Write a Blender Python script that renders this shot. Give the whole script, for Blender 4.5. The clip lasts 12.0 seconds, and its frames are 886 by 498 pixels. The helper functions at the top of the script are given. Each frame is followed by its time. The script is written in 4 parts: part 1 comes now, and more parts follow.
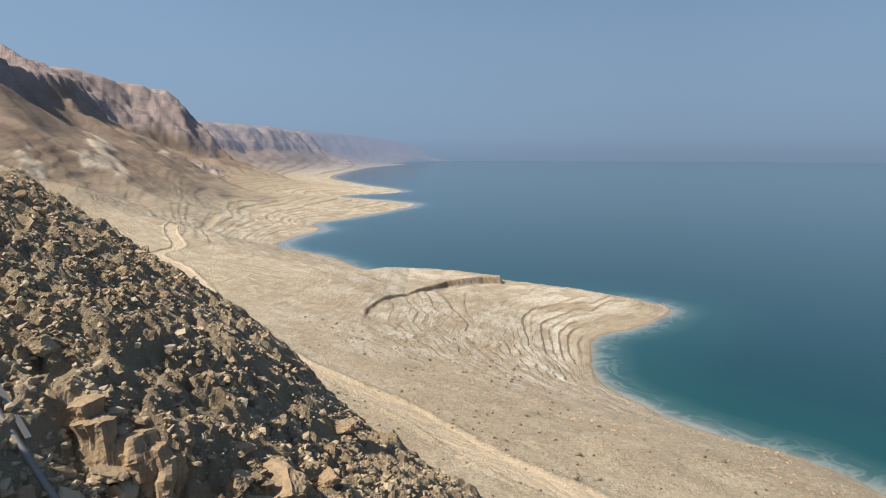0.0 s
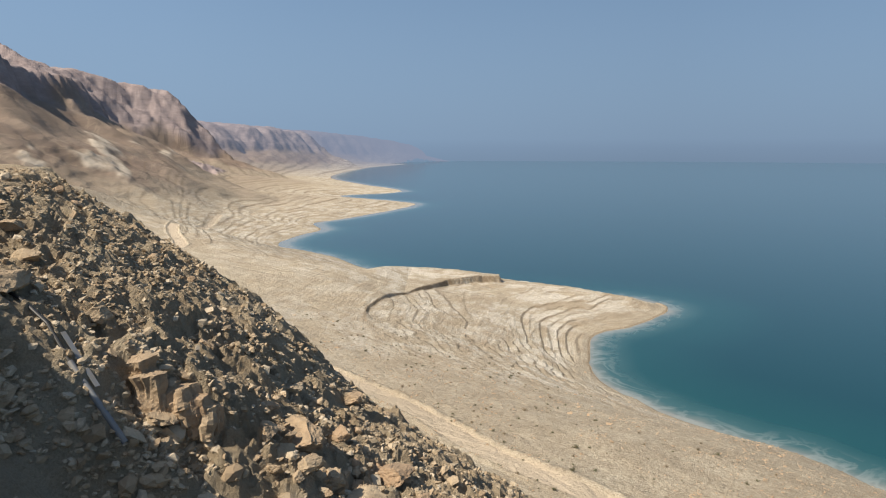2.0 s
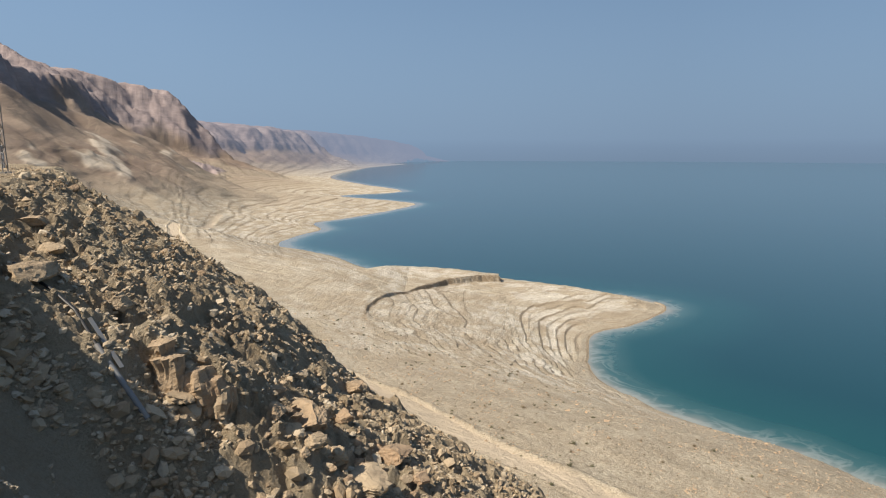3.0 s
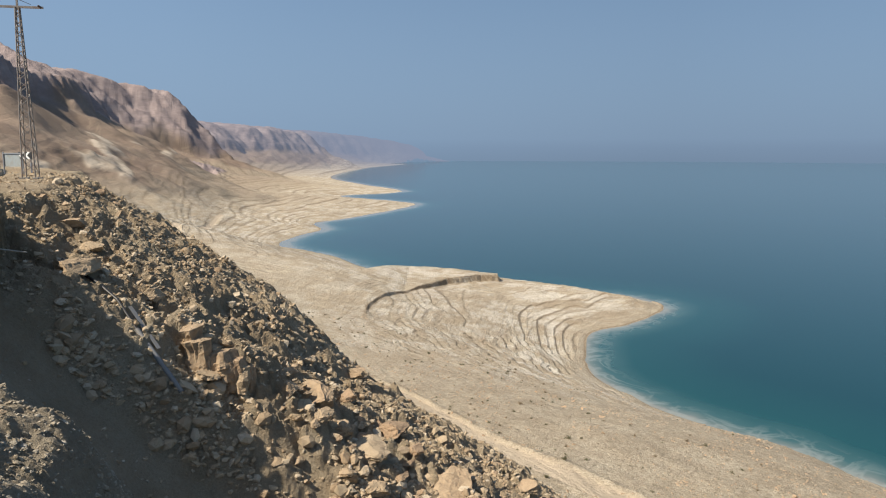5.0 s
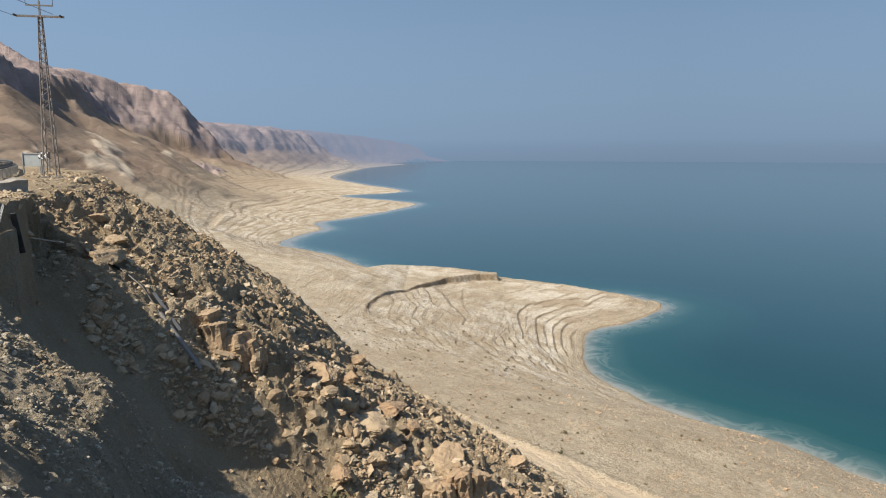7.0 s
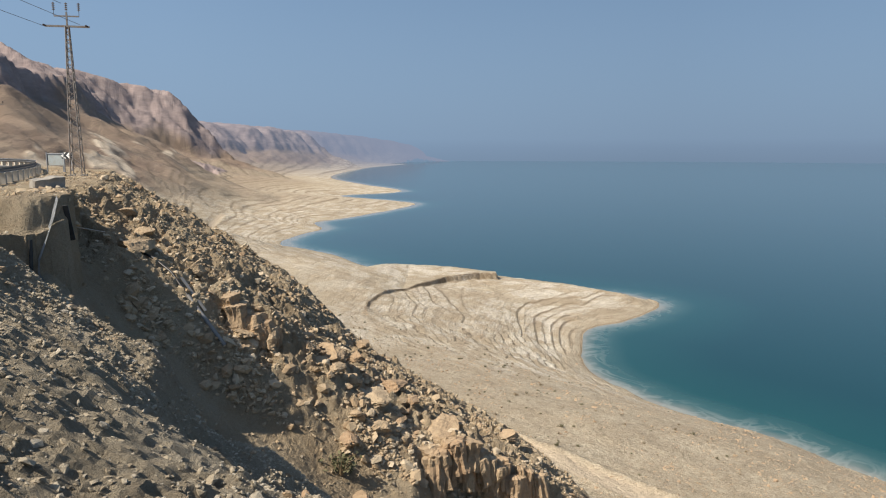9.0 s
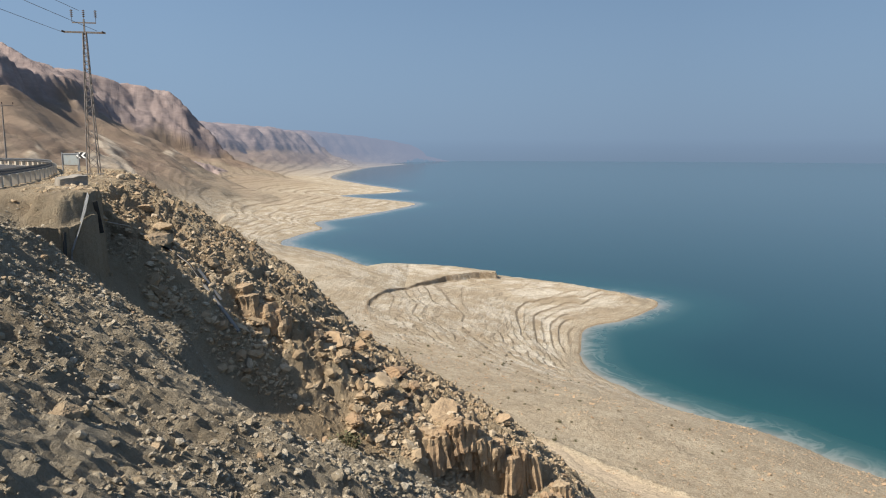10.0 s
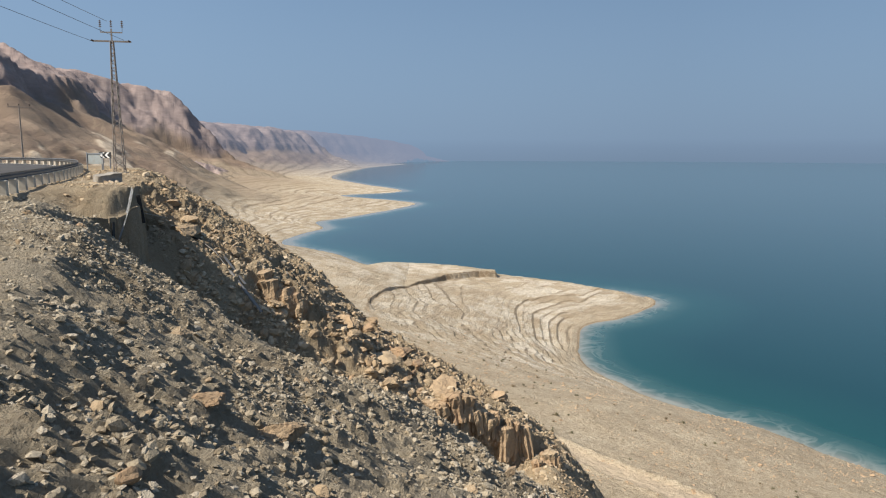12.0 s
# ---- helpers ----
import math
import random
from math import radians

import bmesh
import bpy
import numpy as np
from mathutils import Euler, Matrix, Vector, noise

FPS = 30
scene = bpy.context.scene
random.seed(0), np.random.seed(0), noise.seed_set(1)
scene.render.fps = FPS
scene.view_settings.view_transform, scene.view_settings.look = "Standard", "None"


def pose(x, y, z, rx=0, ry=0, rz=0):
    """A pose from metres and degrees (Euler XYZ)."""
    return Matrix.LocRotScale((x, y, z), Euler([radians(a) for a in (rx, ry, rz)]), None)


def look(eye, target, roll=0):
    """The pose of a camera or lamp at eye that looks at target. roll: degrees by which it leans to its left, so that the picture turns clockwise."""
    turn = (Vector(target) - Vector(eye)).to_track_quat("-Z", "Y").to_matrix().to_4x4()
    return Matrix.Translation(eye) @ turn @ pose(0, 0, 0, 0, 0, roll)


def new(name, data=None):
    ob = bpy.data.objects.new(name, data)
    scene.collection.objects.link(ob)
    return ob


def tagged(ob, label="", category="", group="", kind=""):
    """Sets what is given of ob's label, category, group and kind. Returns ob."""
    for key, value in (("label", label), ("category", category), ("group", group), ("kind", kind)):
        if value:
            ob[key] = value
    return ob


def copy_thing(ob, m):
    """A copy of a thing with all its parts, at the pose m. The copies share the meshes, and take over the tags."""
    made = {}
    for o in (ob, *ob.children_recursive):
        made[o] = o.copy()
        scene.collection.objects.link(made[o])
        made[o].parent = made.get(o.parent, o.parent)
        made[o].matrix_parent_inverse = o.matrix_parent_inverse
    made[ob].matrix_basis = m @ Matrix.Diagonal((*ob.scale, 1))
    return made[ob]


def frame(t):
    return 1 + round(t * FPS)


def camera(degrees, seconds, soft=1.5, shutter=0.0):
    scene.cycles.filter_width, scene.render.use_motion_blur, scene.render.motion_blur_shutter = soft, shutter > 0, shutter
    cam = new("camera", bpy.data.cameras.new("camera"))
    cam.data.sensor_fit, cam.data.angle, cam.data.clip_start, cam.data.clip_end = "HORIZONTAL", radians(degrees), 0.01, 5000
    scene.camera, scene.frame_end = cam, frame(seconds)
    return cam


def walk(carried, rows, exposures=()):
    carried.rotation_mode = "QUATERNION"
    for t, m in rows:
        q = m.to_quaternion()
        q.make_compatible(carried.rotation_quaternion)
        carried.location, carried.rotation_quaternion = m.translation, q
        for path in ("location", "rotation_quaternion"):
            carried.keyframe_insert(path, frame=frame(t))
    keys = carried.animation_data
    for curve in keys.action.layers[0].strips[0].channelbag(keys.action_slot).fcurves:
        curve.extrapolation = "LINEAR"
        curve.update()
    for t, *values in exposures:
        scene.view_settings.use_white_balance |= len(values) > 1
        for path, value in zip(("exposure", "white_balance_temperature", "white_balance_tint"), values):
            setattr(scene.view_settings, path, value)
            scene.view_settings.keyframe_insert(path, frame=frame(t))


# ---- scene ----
SECONDS = 12.0
LENS = 63.8
PITCH = 81.91          # eight degrees below level
cam = camera(LENS, SECONDS, soft=1.1)

PATH = [
    (0.0, 0.002, 0.006, 0.005), (0.5, 0.019, -0.947, 0.022), (1.0, 0.047, -1.943, 0.003),
    (1.5, 0.081, -2.940, 0.002), (2.0, 0.112, -3.917, -0.016), (2.5, 0.183, -4.960, -0.020),
    (3.0, 0.269, -5.959, 0.018), (3.2, 0.300, -6.341, 0.041), (4.8, 0.619, -9.709, 0.529),
    (5.0, 0.619, -9.950, 0.509), (5.5, 0.670, -10.622, 0.521), (6.0, 0.759, -11.441, 0.567),
    (6.5, 0.839, -12.237, 0.566), (7.0, 0.886, -12.991, 0.559), (7.2, 0.891, -13.290, 0.563),
    (8.8, 1.086, -16.315, 0.552), (9.0, 1.053, -16.864, 0.583), (9.5, 1.086, -18.155, 0.592),
    (10.0, 1.100, -19.502, 0.600), (10.5, 1.087, -20.710, 0.609), (11.0, 1.068, -21.903, 0.611),
    (11.5, 1.061, -22.941, 0.619), (12.0, 1.070, -24.000, 0.620),
]
EXPOSURE = 0.46
walk(cam, [(t, pose(x, y, z, PITCH, 0, 0)) for t, x, y, z in PATH], [(0.0, EXPOSURE), (SECONDS, EXPOSURE)])

# ---------------------------------------------------------------- light
SUN_ELEV, SUN_AZ = radians(47.5), radians(241)      # sun to the left and a little behind
sun_dir = Vector((math.sin(SUN_AZ) * math.cos(SUN_ELEV), math.cos(SUN_AZ) * math.cos(SUN_ELEV), math.sin(SUN_ELEV)))
sun = new("sun", bpy.data.lights.new("sun", "SUN"))
sun.data.energy, sun.data.angle, sun.data.color = 4.55, radians(0.55), (1.0, 0.90, 0.76)
sun.matrix_world = look((0, 0, 0), -sun_dir)

world = bpy.data.worlds.new("desert_sky")
scene.world = world
world.use_nodes = True
wt = world.node_tree
wt.nodes.clear()


def wnode(kind, **kw):
    n = wt.nodes.new(kind)
    for k, v in kw.items():
        setattr(n, k, v)
    return n


w_co = wnode("ShaderNodeTexCoord")
w_sep = wnode("ShaderNodeSeparateXYZ")
w_max = wnode("ShaderNodeMapRange")      # thick haze: the low sky is as even as the sky higher up
for i, v in zip((1, 2, 3, 4), (0.0, 1.0, 0.13, 1.0)):
    w_max.inputs[i].default_value = v
w_com = wnode("ShaderNodeCombineXYZ")
w_sky = wnode("ShaderNodeTexSky", sky_type="NISHITA", sun_disc=False, sun_elevation=SUN_ELEV, sun_rotation=SUN_AZ,
              altitude=0.0, air_density=1.0, dust_density=1.0, ozone_density=2.0)
w_tint = wnode("ShaderNodeMix", data_type="RGBA", blend_type="MULTIPLY")
w_tint.inputs[0].default_value = 1.0
w_tint.inputs[7].default_value = (0.92, 0.93, 0.88, 1)
w_bg = wnode("ShaderNodeBackground")
w_bg.inputs["Strength"].default_value = 0.096
w_out = wnode("ShaderNodeOutputWorld")
L = wt.links.new
L(w_co.outputs["Generated"], w_sep.inputs[0])
L(w_sep.outputs[0], w_com.inputs[0]), L(w_sep.outputs[1], w_com.inputs[1])
L(w_sep.outputs[2], w_max.inputs[0]), L(w_max.outputs[0], w_com.inputs[2])
L(w_com.outputs[0], w_sky.inputs[0])
L(w_sky.outputs[0], w_tint.inputs[6])
w_fade = wnode("ShaderNodeMapRange")          # dust haze over the lake
for i, v in zip((1, 2, 3, 4), (0.0, 0.24, 0.94, 0.10)):
    w_fade.inputs[i].default_value = v
w_haze = wnode("ShaderNodeMix", data_type="RGBA")
w_haze.inputs[7].default_value = (0.146 / 0.096, 0.209 / 0.096, 0.304 / 0.096, 1)
L(w_sep.outputs[2], w_fade.inputs[0]), L(w_fade.outputs[0], w_haze.inputs[0])
L(w_tint.outputs[2], w_haze.inputs[6])
w_low = wnode("ShaderNodeMapRange")           # the lake goes on into the haze
for i, v in zip((1, 2, 3, 4), (-0.018, 0.012, 0.87, 1.0)):
    w_low.inputs[i].default_value = v
w_mul = wnode("ShaderNodeVectorMath", operation="SCALE")
w_side = wnode("ShaderNodeMapRange")          # haze is brighter on the sun's side
for i, v in zip((1, 2, 3, 4), (-0.35, 0.30, 1.15, 0.97)):
    w_side.inputs[i].default_value = v
w_both = wnode("ShaderNodeMath", operation="MULTIPLY")
L(w_sep.outputs[0], w_side.inputs[0]), L(w_side.outputs[0], w_both.inputs[0]), L(w_low.outputs[0], w_both.inputs[1])
L(w_sep.outputs[2], w_low.inputs[0]), L(w_haze.outputs[2], w_mul.inputs[0]), L(w_both.outputs[0], w_mul.inputs[3])
L(w_mul.outputs[0], w_bg.inputs["Color"]), L(w_bg.outputs[0], w_out.inputs[0])


# ---------------------------------------------------------------- materials
class Mat:
    """A small builder for node materials."""

    def __init__(self, name, rough=0.9, spec=0.25, metal=0.0):
        self.m = bpy.data.materials.new(name)
        self.m.use_nodes = True
        self.t = self.m.node_tree
        self.b = self.t.nodes["Principled BSDF"]
        self.b.inputs["Roughness"].default_value = rough
        self.b.inputs["Specular IOR Level"].default_value = spec
        self.b.inputs["Metallic"].default_value = metal
        self.pos = self.t.nodes.new("ShaderNodeNewGeometry").outputs["Position"]

    def link(self, a, b):
        self.t.links.new(a, b)

    def scaled(self, v):
        n = self.t.nodes.new("ShaderNodeVectorMath")
        n.operation = "MULTIPLY"
        n.inputs[1].default_value = v
        self.link(self.pos, n.inputs[0])
        return n.outputs[0]

    def noise(self, scale, detail=5, rough=0.6, stretch=None, distortion=0.0):
        n = self.t.nodes.new("ShaderNodeTexNoise")
        n.inputs["Scale"].default_value, n.inputs["Detail"].default_value = scale, detail
        n.inputs["Roughness"].default_value, n.inputs["Distortion"].default_value = rough, distortion
        self.link(self.scaled(stretch) if stretch else self.pos, n.inputs["Vector"])
        return n.outputs[0]

    def ramp(self, fac, stops):
        n = self.t.nodes.new("ShaderNodeValToRGB")
        e = n.color_ramp.elements
        while len(e) < len(stops):
            e.new(0.5)
        for s, (p, c) in zip(e, stops):
            s.position, s.color = p, (*c, 1) if len(c) == 3 else c
        self.link(fac, n.inputs[0])
        return n.outputs[0]

    def span(self, fac, lo, hi, a=0.0, b=1.0):
        n = self.t.nodes.new("ShaderNodeMapRange")
        for i, v in zip((1, 2, 3, 4), (lo, hi, a, b)):
            n.inputs[i].default_value = v
        self.link(fac, n.inputs[0])
        return n.outputs[0]

    def mix(self, fac, a, b, blend="MIX"):
        n = self.t.nodes.new("ShaderNodeMix")
        n.data_type, n.blend_type = "RGBA", blend
        for s, v in ((0, fac), (6, a), (7, b)):
            if isinstance(v, (int, float)):
                n.inputs[s].default_value = v
            elif isinstance(v, tuple):
                n.inputs[s].default_value = (*v, 1)
            else:
                self.link(v, n.inputs[s])
        return n.outputs[2]

    def maths(self, op, a, b=0.0):
        n = self.t.nodes.new("ShaderNodeMath")
        n.operation = op
        for s, v in ((0, a), (1, b)):
            if isinstance(v, (int, float)):
                n.inputs[s].default_value = v
            else:
                self.link(v, n.inputs[s])
        return n.outputs[0]

    def attr(self, name):
        n = self.t.nodes.new("ShaderNodeAttribute")
        n.attribute_name = name
        return n.outputs["Fac"]

    def random(self):
        return self.t.nodes.new("ShaderNodeObjectInfo").outputs["Random"]

    def island(self):
        return self.t.nodes.new("ShaderNodeNewGeometry").outputs["Random Per Island"]

    def colour(self, c):
        if isinstance(c, tuple):
            self.b.inputs["Base Color"].default_value = (*c, 1)
        else:
            self.link(c, self.b.inputs["Base Color"])
        return self

    def bump(self, height, strength=0.5, distance=0.05):
        n = self.t.nodes.new("ShaderNodeBump")
        n.inputs["Strength"].default_value, n.inputs["Distance"].default_value = strength, distance
        self.link(height, n.inputs["Height"])
        self.link(n.outputs[0], self.b.inputs["Normal"])
        return self


def plain_metal(name, colour, rough, metal=0.9, dirt=(0.25, 0.16, 0.09), amount=0.5, scale=4.0):
    m = Mat(name, rough, 0.5, metal)
    f = m.span(m.noise(scale, 6), 0.45, 0.75, 0.0, amount)
    m.colour(m.mix(f, colour, dirt)).bump(m.noise(scale * 6), 0.2, 0.004)
    return m.m


# far and middle ground: pale marl, salt crust, gravel and earth
def ground_material(name="marl_ground"):
    m = Mat(name, 0.95, 0.15)
    big = m.noise(0.012, 6, 0.6)
    mid = m.noise(0.09, 7, 0.65)
    fine = m.noise(0.9, 6, 0.7)
    sand = m.ramp(mid, [(0.25, (0.37, 0.302, 0.212)), (0.5, (0.48, 0.404, 0.294)), (0.75, (0.59, 0.515, 0.388))])
    inland = m.ramp(m.noise(0.02, 7, 0.65, (1, 0.35, 1)), [(0.3, (0.195, 0.140, 0.108)), (0.52, (0.262, 0.194, 0.150)), (0.75, (0.335, 0.262, 0.205))])
    c = m.mix(m.attr("inland"), sand, inland)
    salt = m.maths("MULTIPLY", m.attr("salt"), m.span(m.noise(0.05, 7, 0.68, (1, 1, 9)), 0.46, 0.56))
    c = m.mix(salt, c, (0.70, 0.645, 0.54))
    strata = m.noise(1.0, 5, 0.7, (0.012, 0.012, 1.1))
    c = m.mix(m.maths("MULTIPLY", m.span(strata, 0.45, 0.62, 0.0, 0.55), m.attr("salt")), c, (0.29, 0.22, 0.14))
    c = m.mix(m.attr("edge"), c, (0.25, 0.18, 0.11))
    lines = m.t.nodes.new("ShaderNodeCombineXYZ")
    m.link(m.maths("MULTIPLY", m.attr("inshore"), 0.30), lines.inputs[0])
    ln = m.t.nodes.new("ShaderNodeTexNoise")
    ln.inputs["Scale"].default_value, ln.inputs["Detail"].default_value, ln.inputs["Roughness"].default_value = 1.0, 7, 0.65
    add = m.t.nodes.new("ShaderNodeVectorMath")
    m.link(lines.outputs[0], add.inputs[0]), m.link(m.scaled((0.035, 0.035, 0.0)), add.inputs[1]), m.link(add.outputs[0], ln.inputs["Vector"])
    c = m.mix(m.maths("MULTIPLY", m.maths("MULTIPLY", m.span(ln.outputs[0], 0.50, 0.68, 0.0, 0.6), m.span(m.attr("scrub"), 0.0, 1.0, 1.0, 0.3)), m.span(m.attr("inland"), 1.0, 0.4)), c, (0.28, 0.22, 0.15))
    c = m.mix(m.maths("MULTIPLY", m.span(ln.outputs[0], 0.44, 0.34, 0.0, 0.5), m.attr("salt")), c, (0.66, 0.59, 0.47))
    speck = m.noise(0.55, 4, 0.75)
    c = m.mix(m.maths("MULTIPLY", m.attr("scrub"), m.span(speck, 0.54, 0.64, 0.0, 0.65)), c, (0.22, 0.185, 0.12))
    c = m.mix(m.attr("track"), c, m.mix(m.noise(0.5, 5, 0.7), (0.49, 0.395, 0.28), (0.59, 0.49, 0.365)))
    c = m.mix(m.maths("MULTIPLY", m.span(m.attr("track"), 0.0, 1.0, 1.0, 0.25), m.span(fine, 0.42, 0.68, 0.0, 0.52)), c, (0.25, 0.195, 0.13))
    grain = m.noise(3.2, 5, 0.75)
    low = m.maths("MULTIPLY", m.span(m.attr("inland"), 1.0, 0.3), m.span(m.attr("track"), 1.0, 0.0))
    c = m.mix(m.maths("MULTIPLY", low, m.span(grain, 0.50, 0.61, 0.0, 0.6)), c, (0.20, 0.155, 0.105))
    c = m.mix(m.maths("MULTIPLY", low, m.span(grain, 0.46, 0.36, 0.0, 0.6)), c, (0.62, 0.55, 0.43))
    c = m.mix(m.span(big, 0.4, 0.7, 0.0, 0.3), c, (0.30, 0.24, 0.165))
    c = m.mix(m.maths("MULTIPLY", m.attr("pale"), m.span(m.noise(0.05, 5), 0.35, 0.6, 0.2, 0.9)), c, (0.62, 0.53, 0.41))
    wash = m.maths("ABSOLUTE", m.maths("SUBTRACT", m.noise(0.012, 6, 0.6, (1, 0.5, 1), 0.8), 0.5))
    c = m.mix(m.maths("MULTIPLY", m.span(wash, 0.02, 0.0, 0.0, 0.22), m.attr("inland")), c, (0.52, 0.42, 0.30))
    c = m.mix(m.attr("cliff"), c, m.ramp(m.noise(0.05, 8, 0.75, (0.5, 0.5, 1.6)), [(0.3, (0.235, 0.185, 0.172)), (0.5, (0.31, 0.25, 0.235)), (0.75, (0.42, 0.345, 0.315))]))
    m.colour(c).bump(m.maths("ADD", m.maths("ADD", fine, m.maths("MULTIPLY", grain, 0.25)), m.maths("MULTIPLY", ln.outputs[0], m.span(m.attr("scrub"), 0.0, 1.0, 2.0, 0.6))), 0.9, 0.7)
    return m.m


def rubble_material(name, per):
    m = Mat(name, 0.93, 0.2)
    big = m.noise(0.22, 6, 0.65)
    fine = m.noise(3.5, 7, 0.7)
    c = m.ramp(big, [(0.3, (0.38, 0.285, 0.18)), (0.5, (0.48, 0.38, 0.255)), (0.72, (0.54, 0.46, 0.33))])
    if per == "none":
        north = m.t.nodes.new("ShaderNodeSeparateXYZ")
        m.link(m.pos, north.inputs[0])
        grey = m.ramp(big, [(0.3, (0.34, 0.285, 0.205)), (0.5, (0.44, 0.38, 0.285)), (0.72, (0.52, 0.46, 0.36))])
        c = m.mix(m.span(north.outputs[1], 8.0, 16.0), grey, c)
    grit = m.noise(14.0, 5, 0.75)
    c = m.mix(m.span(grit, 0.4, 0.68, 0.0, 0.5), c, (0.23, 0.175, 0.115))
    c = m.mix(m.span(fine, 0.52, 0.75, 0.0, 0.5), c, (0.52, 0.45, 0.33))
    if per == "island":
        c = m.mix(0.8, c, m.ramp(m.island(), [(0.0, (0.31, 0.255, 0.18)), (0.35, (0.43, 0.37, 0.275)), (0.7, (0.50, 0.445, 0.345)), (1.0, (0.58, 0.53, 0.44))]))
    if per == "tan":
        c = m.mix(0.8, c, m.ramp(m.island(), [(0.0, (0.37, 0.265, 0.165)), (0.4, (0.49, 0.375, 0.245)), (0.75, (0.55, 0.445, 0.31)), (1.0, (0.62, 0.53, 0.40))]))
    if per == "object":
        c = m.mix(0.6, c, m.ramp(m.random(), [(0.0, (0.43, 0.265, 0.155)), (0.5, (0.49, 0.345, 0.215)), (1.0, (0.54, 0.42, 0.28))]))
    if per == "object":
        c = m.mix(m.span(m.noise(1.6, 6, 0.7), 0.45, 0.62, 0.0, 0.6), c, (0.27, 0.20, 0.135))
        c = m.mix(m.span(m.noise(9.0, 5, 0.75), 0.53, 0.66, 0.0, 0.55), c, (0.47, 0.39, 0.275))
    m.colour(c).bump(m.maths("ADD", grit, fine), 1.0, 0.16 if per == "none" else 0.05)
    return m.m


def water_material():
    m = Mat("salt_lake_water", 0.12, 0.5)
    m.b.inputs["IOR"].default_value = 1.34
    d = m.attr("offshore")
    warp = m.maths("MULTIPLY", m.maths("SUBTRACT", m.noise(0.03, 6, 0.6), 0.5), 14.0)
    d2 = m.maths("ADD", d, warp)
    c = m.ramp(m.span(d2, 0.0, 60.0), [(0.0, (0.24, 0.245, 0.215)), (0.04, (0.13, 0.17, 0.16)), (0.12, (0.042, 0.105, 0.108)), (0.35, (0.008, 0.062, 0.068)), (1.0, (0.004, 0.044, 0.054))])
    foam = m.noise(0.07, 5, 0.5, distortion=1.5)
    band = m.maths("MULTIPLY", m.span(foam, 0.46, 0.54, 0.0, 0.8), m.span(foam, 0.64, 0.56))
    near = m.maths("MULTIPLY", m.span(d, 14.0, 2.0), m.span(d, -1.0, 1.0))
    c = m.mix(m.maths("MULTIPLY", m.maths("MULTIPLY", band, near), 0.55), c, (0.28, 0.32, 0.30))
    m.colour(c).bump(m.noise(0.35, 6, 0.6, (1, 0.6, 1)), 0.05, 0.25)
    return m.m


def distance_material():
    """Ground over two kilometres off, a backdrop with air haze added as emission."""
    mat = ground_material("distance_painted_haze")
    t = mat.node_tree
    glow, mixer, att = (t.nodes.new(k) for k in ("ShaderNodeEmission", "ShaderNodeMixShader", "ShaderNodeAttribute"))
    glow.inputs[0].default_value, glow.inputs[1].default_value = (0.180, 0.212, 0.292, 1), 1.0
    att.attribute_name = "haze_glow"
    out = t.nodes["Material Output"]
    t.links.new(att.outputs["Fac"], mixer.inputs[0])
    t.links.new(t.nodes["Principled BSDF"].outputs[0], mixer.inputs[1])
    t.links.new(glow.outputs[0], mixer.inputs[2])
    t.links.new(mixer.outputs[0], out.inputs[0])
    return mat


M_GROUND = ground_material()
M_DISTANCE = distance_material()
M_SLOPE = rubble_material("rubble_slope", "none")
M_STONE = rubble_material("loose_stone", "island")
M_STONE_TAN = rubble_material("loose_tan_stone", "tan")
M_BOULDER = rubble_material("ochre_boulder", "object")
M_WATER = water_material()
M_STEEL = plain_metal("weathered_steel", (0.30, 0.27, 0.24), 0.6, 0.5, (0.22, 0.12, 0.07), 0.7)
M_ZINC = plain_metal("galvanised_steel", (0.34, 0.35, 0.36), 0.55, 0.45, (0.36, 0.32, 0.26), 0.5)
M_BEAM = plain_metal("dull_rail_steel", (0.20, 0.21, 0.225), 0.6, 0.3, (0.24, 0.21, 0.17), 0.5)
M_POST = plain_metal("pale_cast_concrete", (0.56, 0.51, 0.42), 0.9, 0.0, (0.34, 0.29, 0.22), 0.6, 3.0)
conc = Mat("old_concrete", 0.9, 0.2)
conc.colour(conc.ramp(conc.noise(3.0, 7, 0.7), [(0.3, (0.26, 0.24, 0.21)), (0.7, (0.42, 0.39, 0.34))])).bump(conc.noise(18, 5), 0.5, 0.02)
M_CONCRETE = conc.m
M_WIRE = plain_metal("dull_wire", (0.16, 0.16, 0.17), 0.5, 0.6)

# ---------------------------------------------------------------- lie of the land
SEA = -90.0
# the shoreline, southwards to northwards, land on its left hand
SHORE = [
    (320, -900), (230, -200), (190, 30), (158, 105), (124, 162), (114, 180), (108, 192), (100, 202), (84, 217), (74, 233),
    (61, 267), (66, 306), (72, 329), (82, 340), (100, 353), (125, 385), (122, 411),
    (88, 432), (40, 452), (0, 476), (-34, 501), (-62, 530), (-90, 578), (-146, 652), (-142, 729),
    (-127, 780), (-146, 857), (-106, 928), (-37, 1132), (-92, 1231), (-186, 1348), (-74, 1489), (-208, 1823),
    (-352, 2301), (-330, 3300), (-205, 3976), (-300, 4200), (-230, 4520), (-40, 4800), (35, 4890), (60, 6000), (100, 9000),
]
# the dirt track on the shelf
TRACK = [
    (46, 97), (25, 117), (9, 133), (-16, 172), (-32, 191), (-51, 215), (-84, 270), (-130, 350),
    (-159, 389), (-158, 422), (-191, 496), (-215, 600), (-240, 760),
]


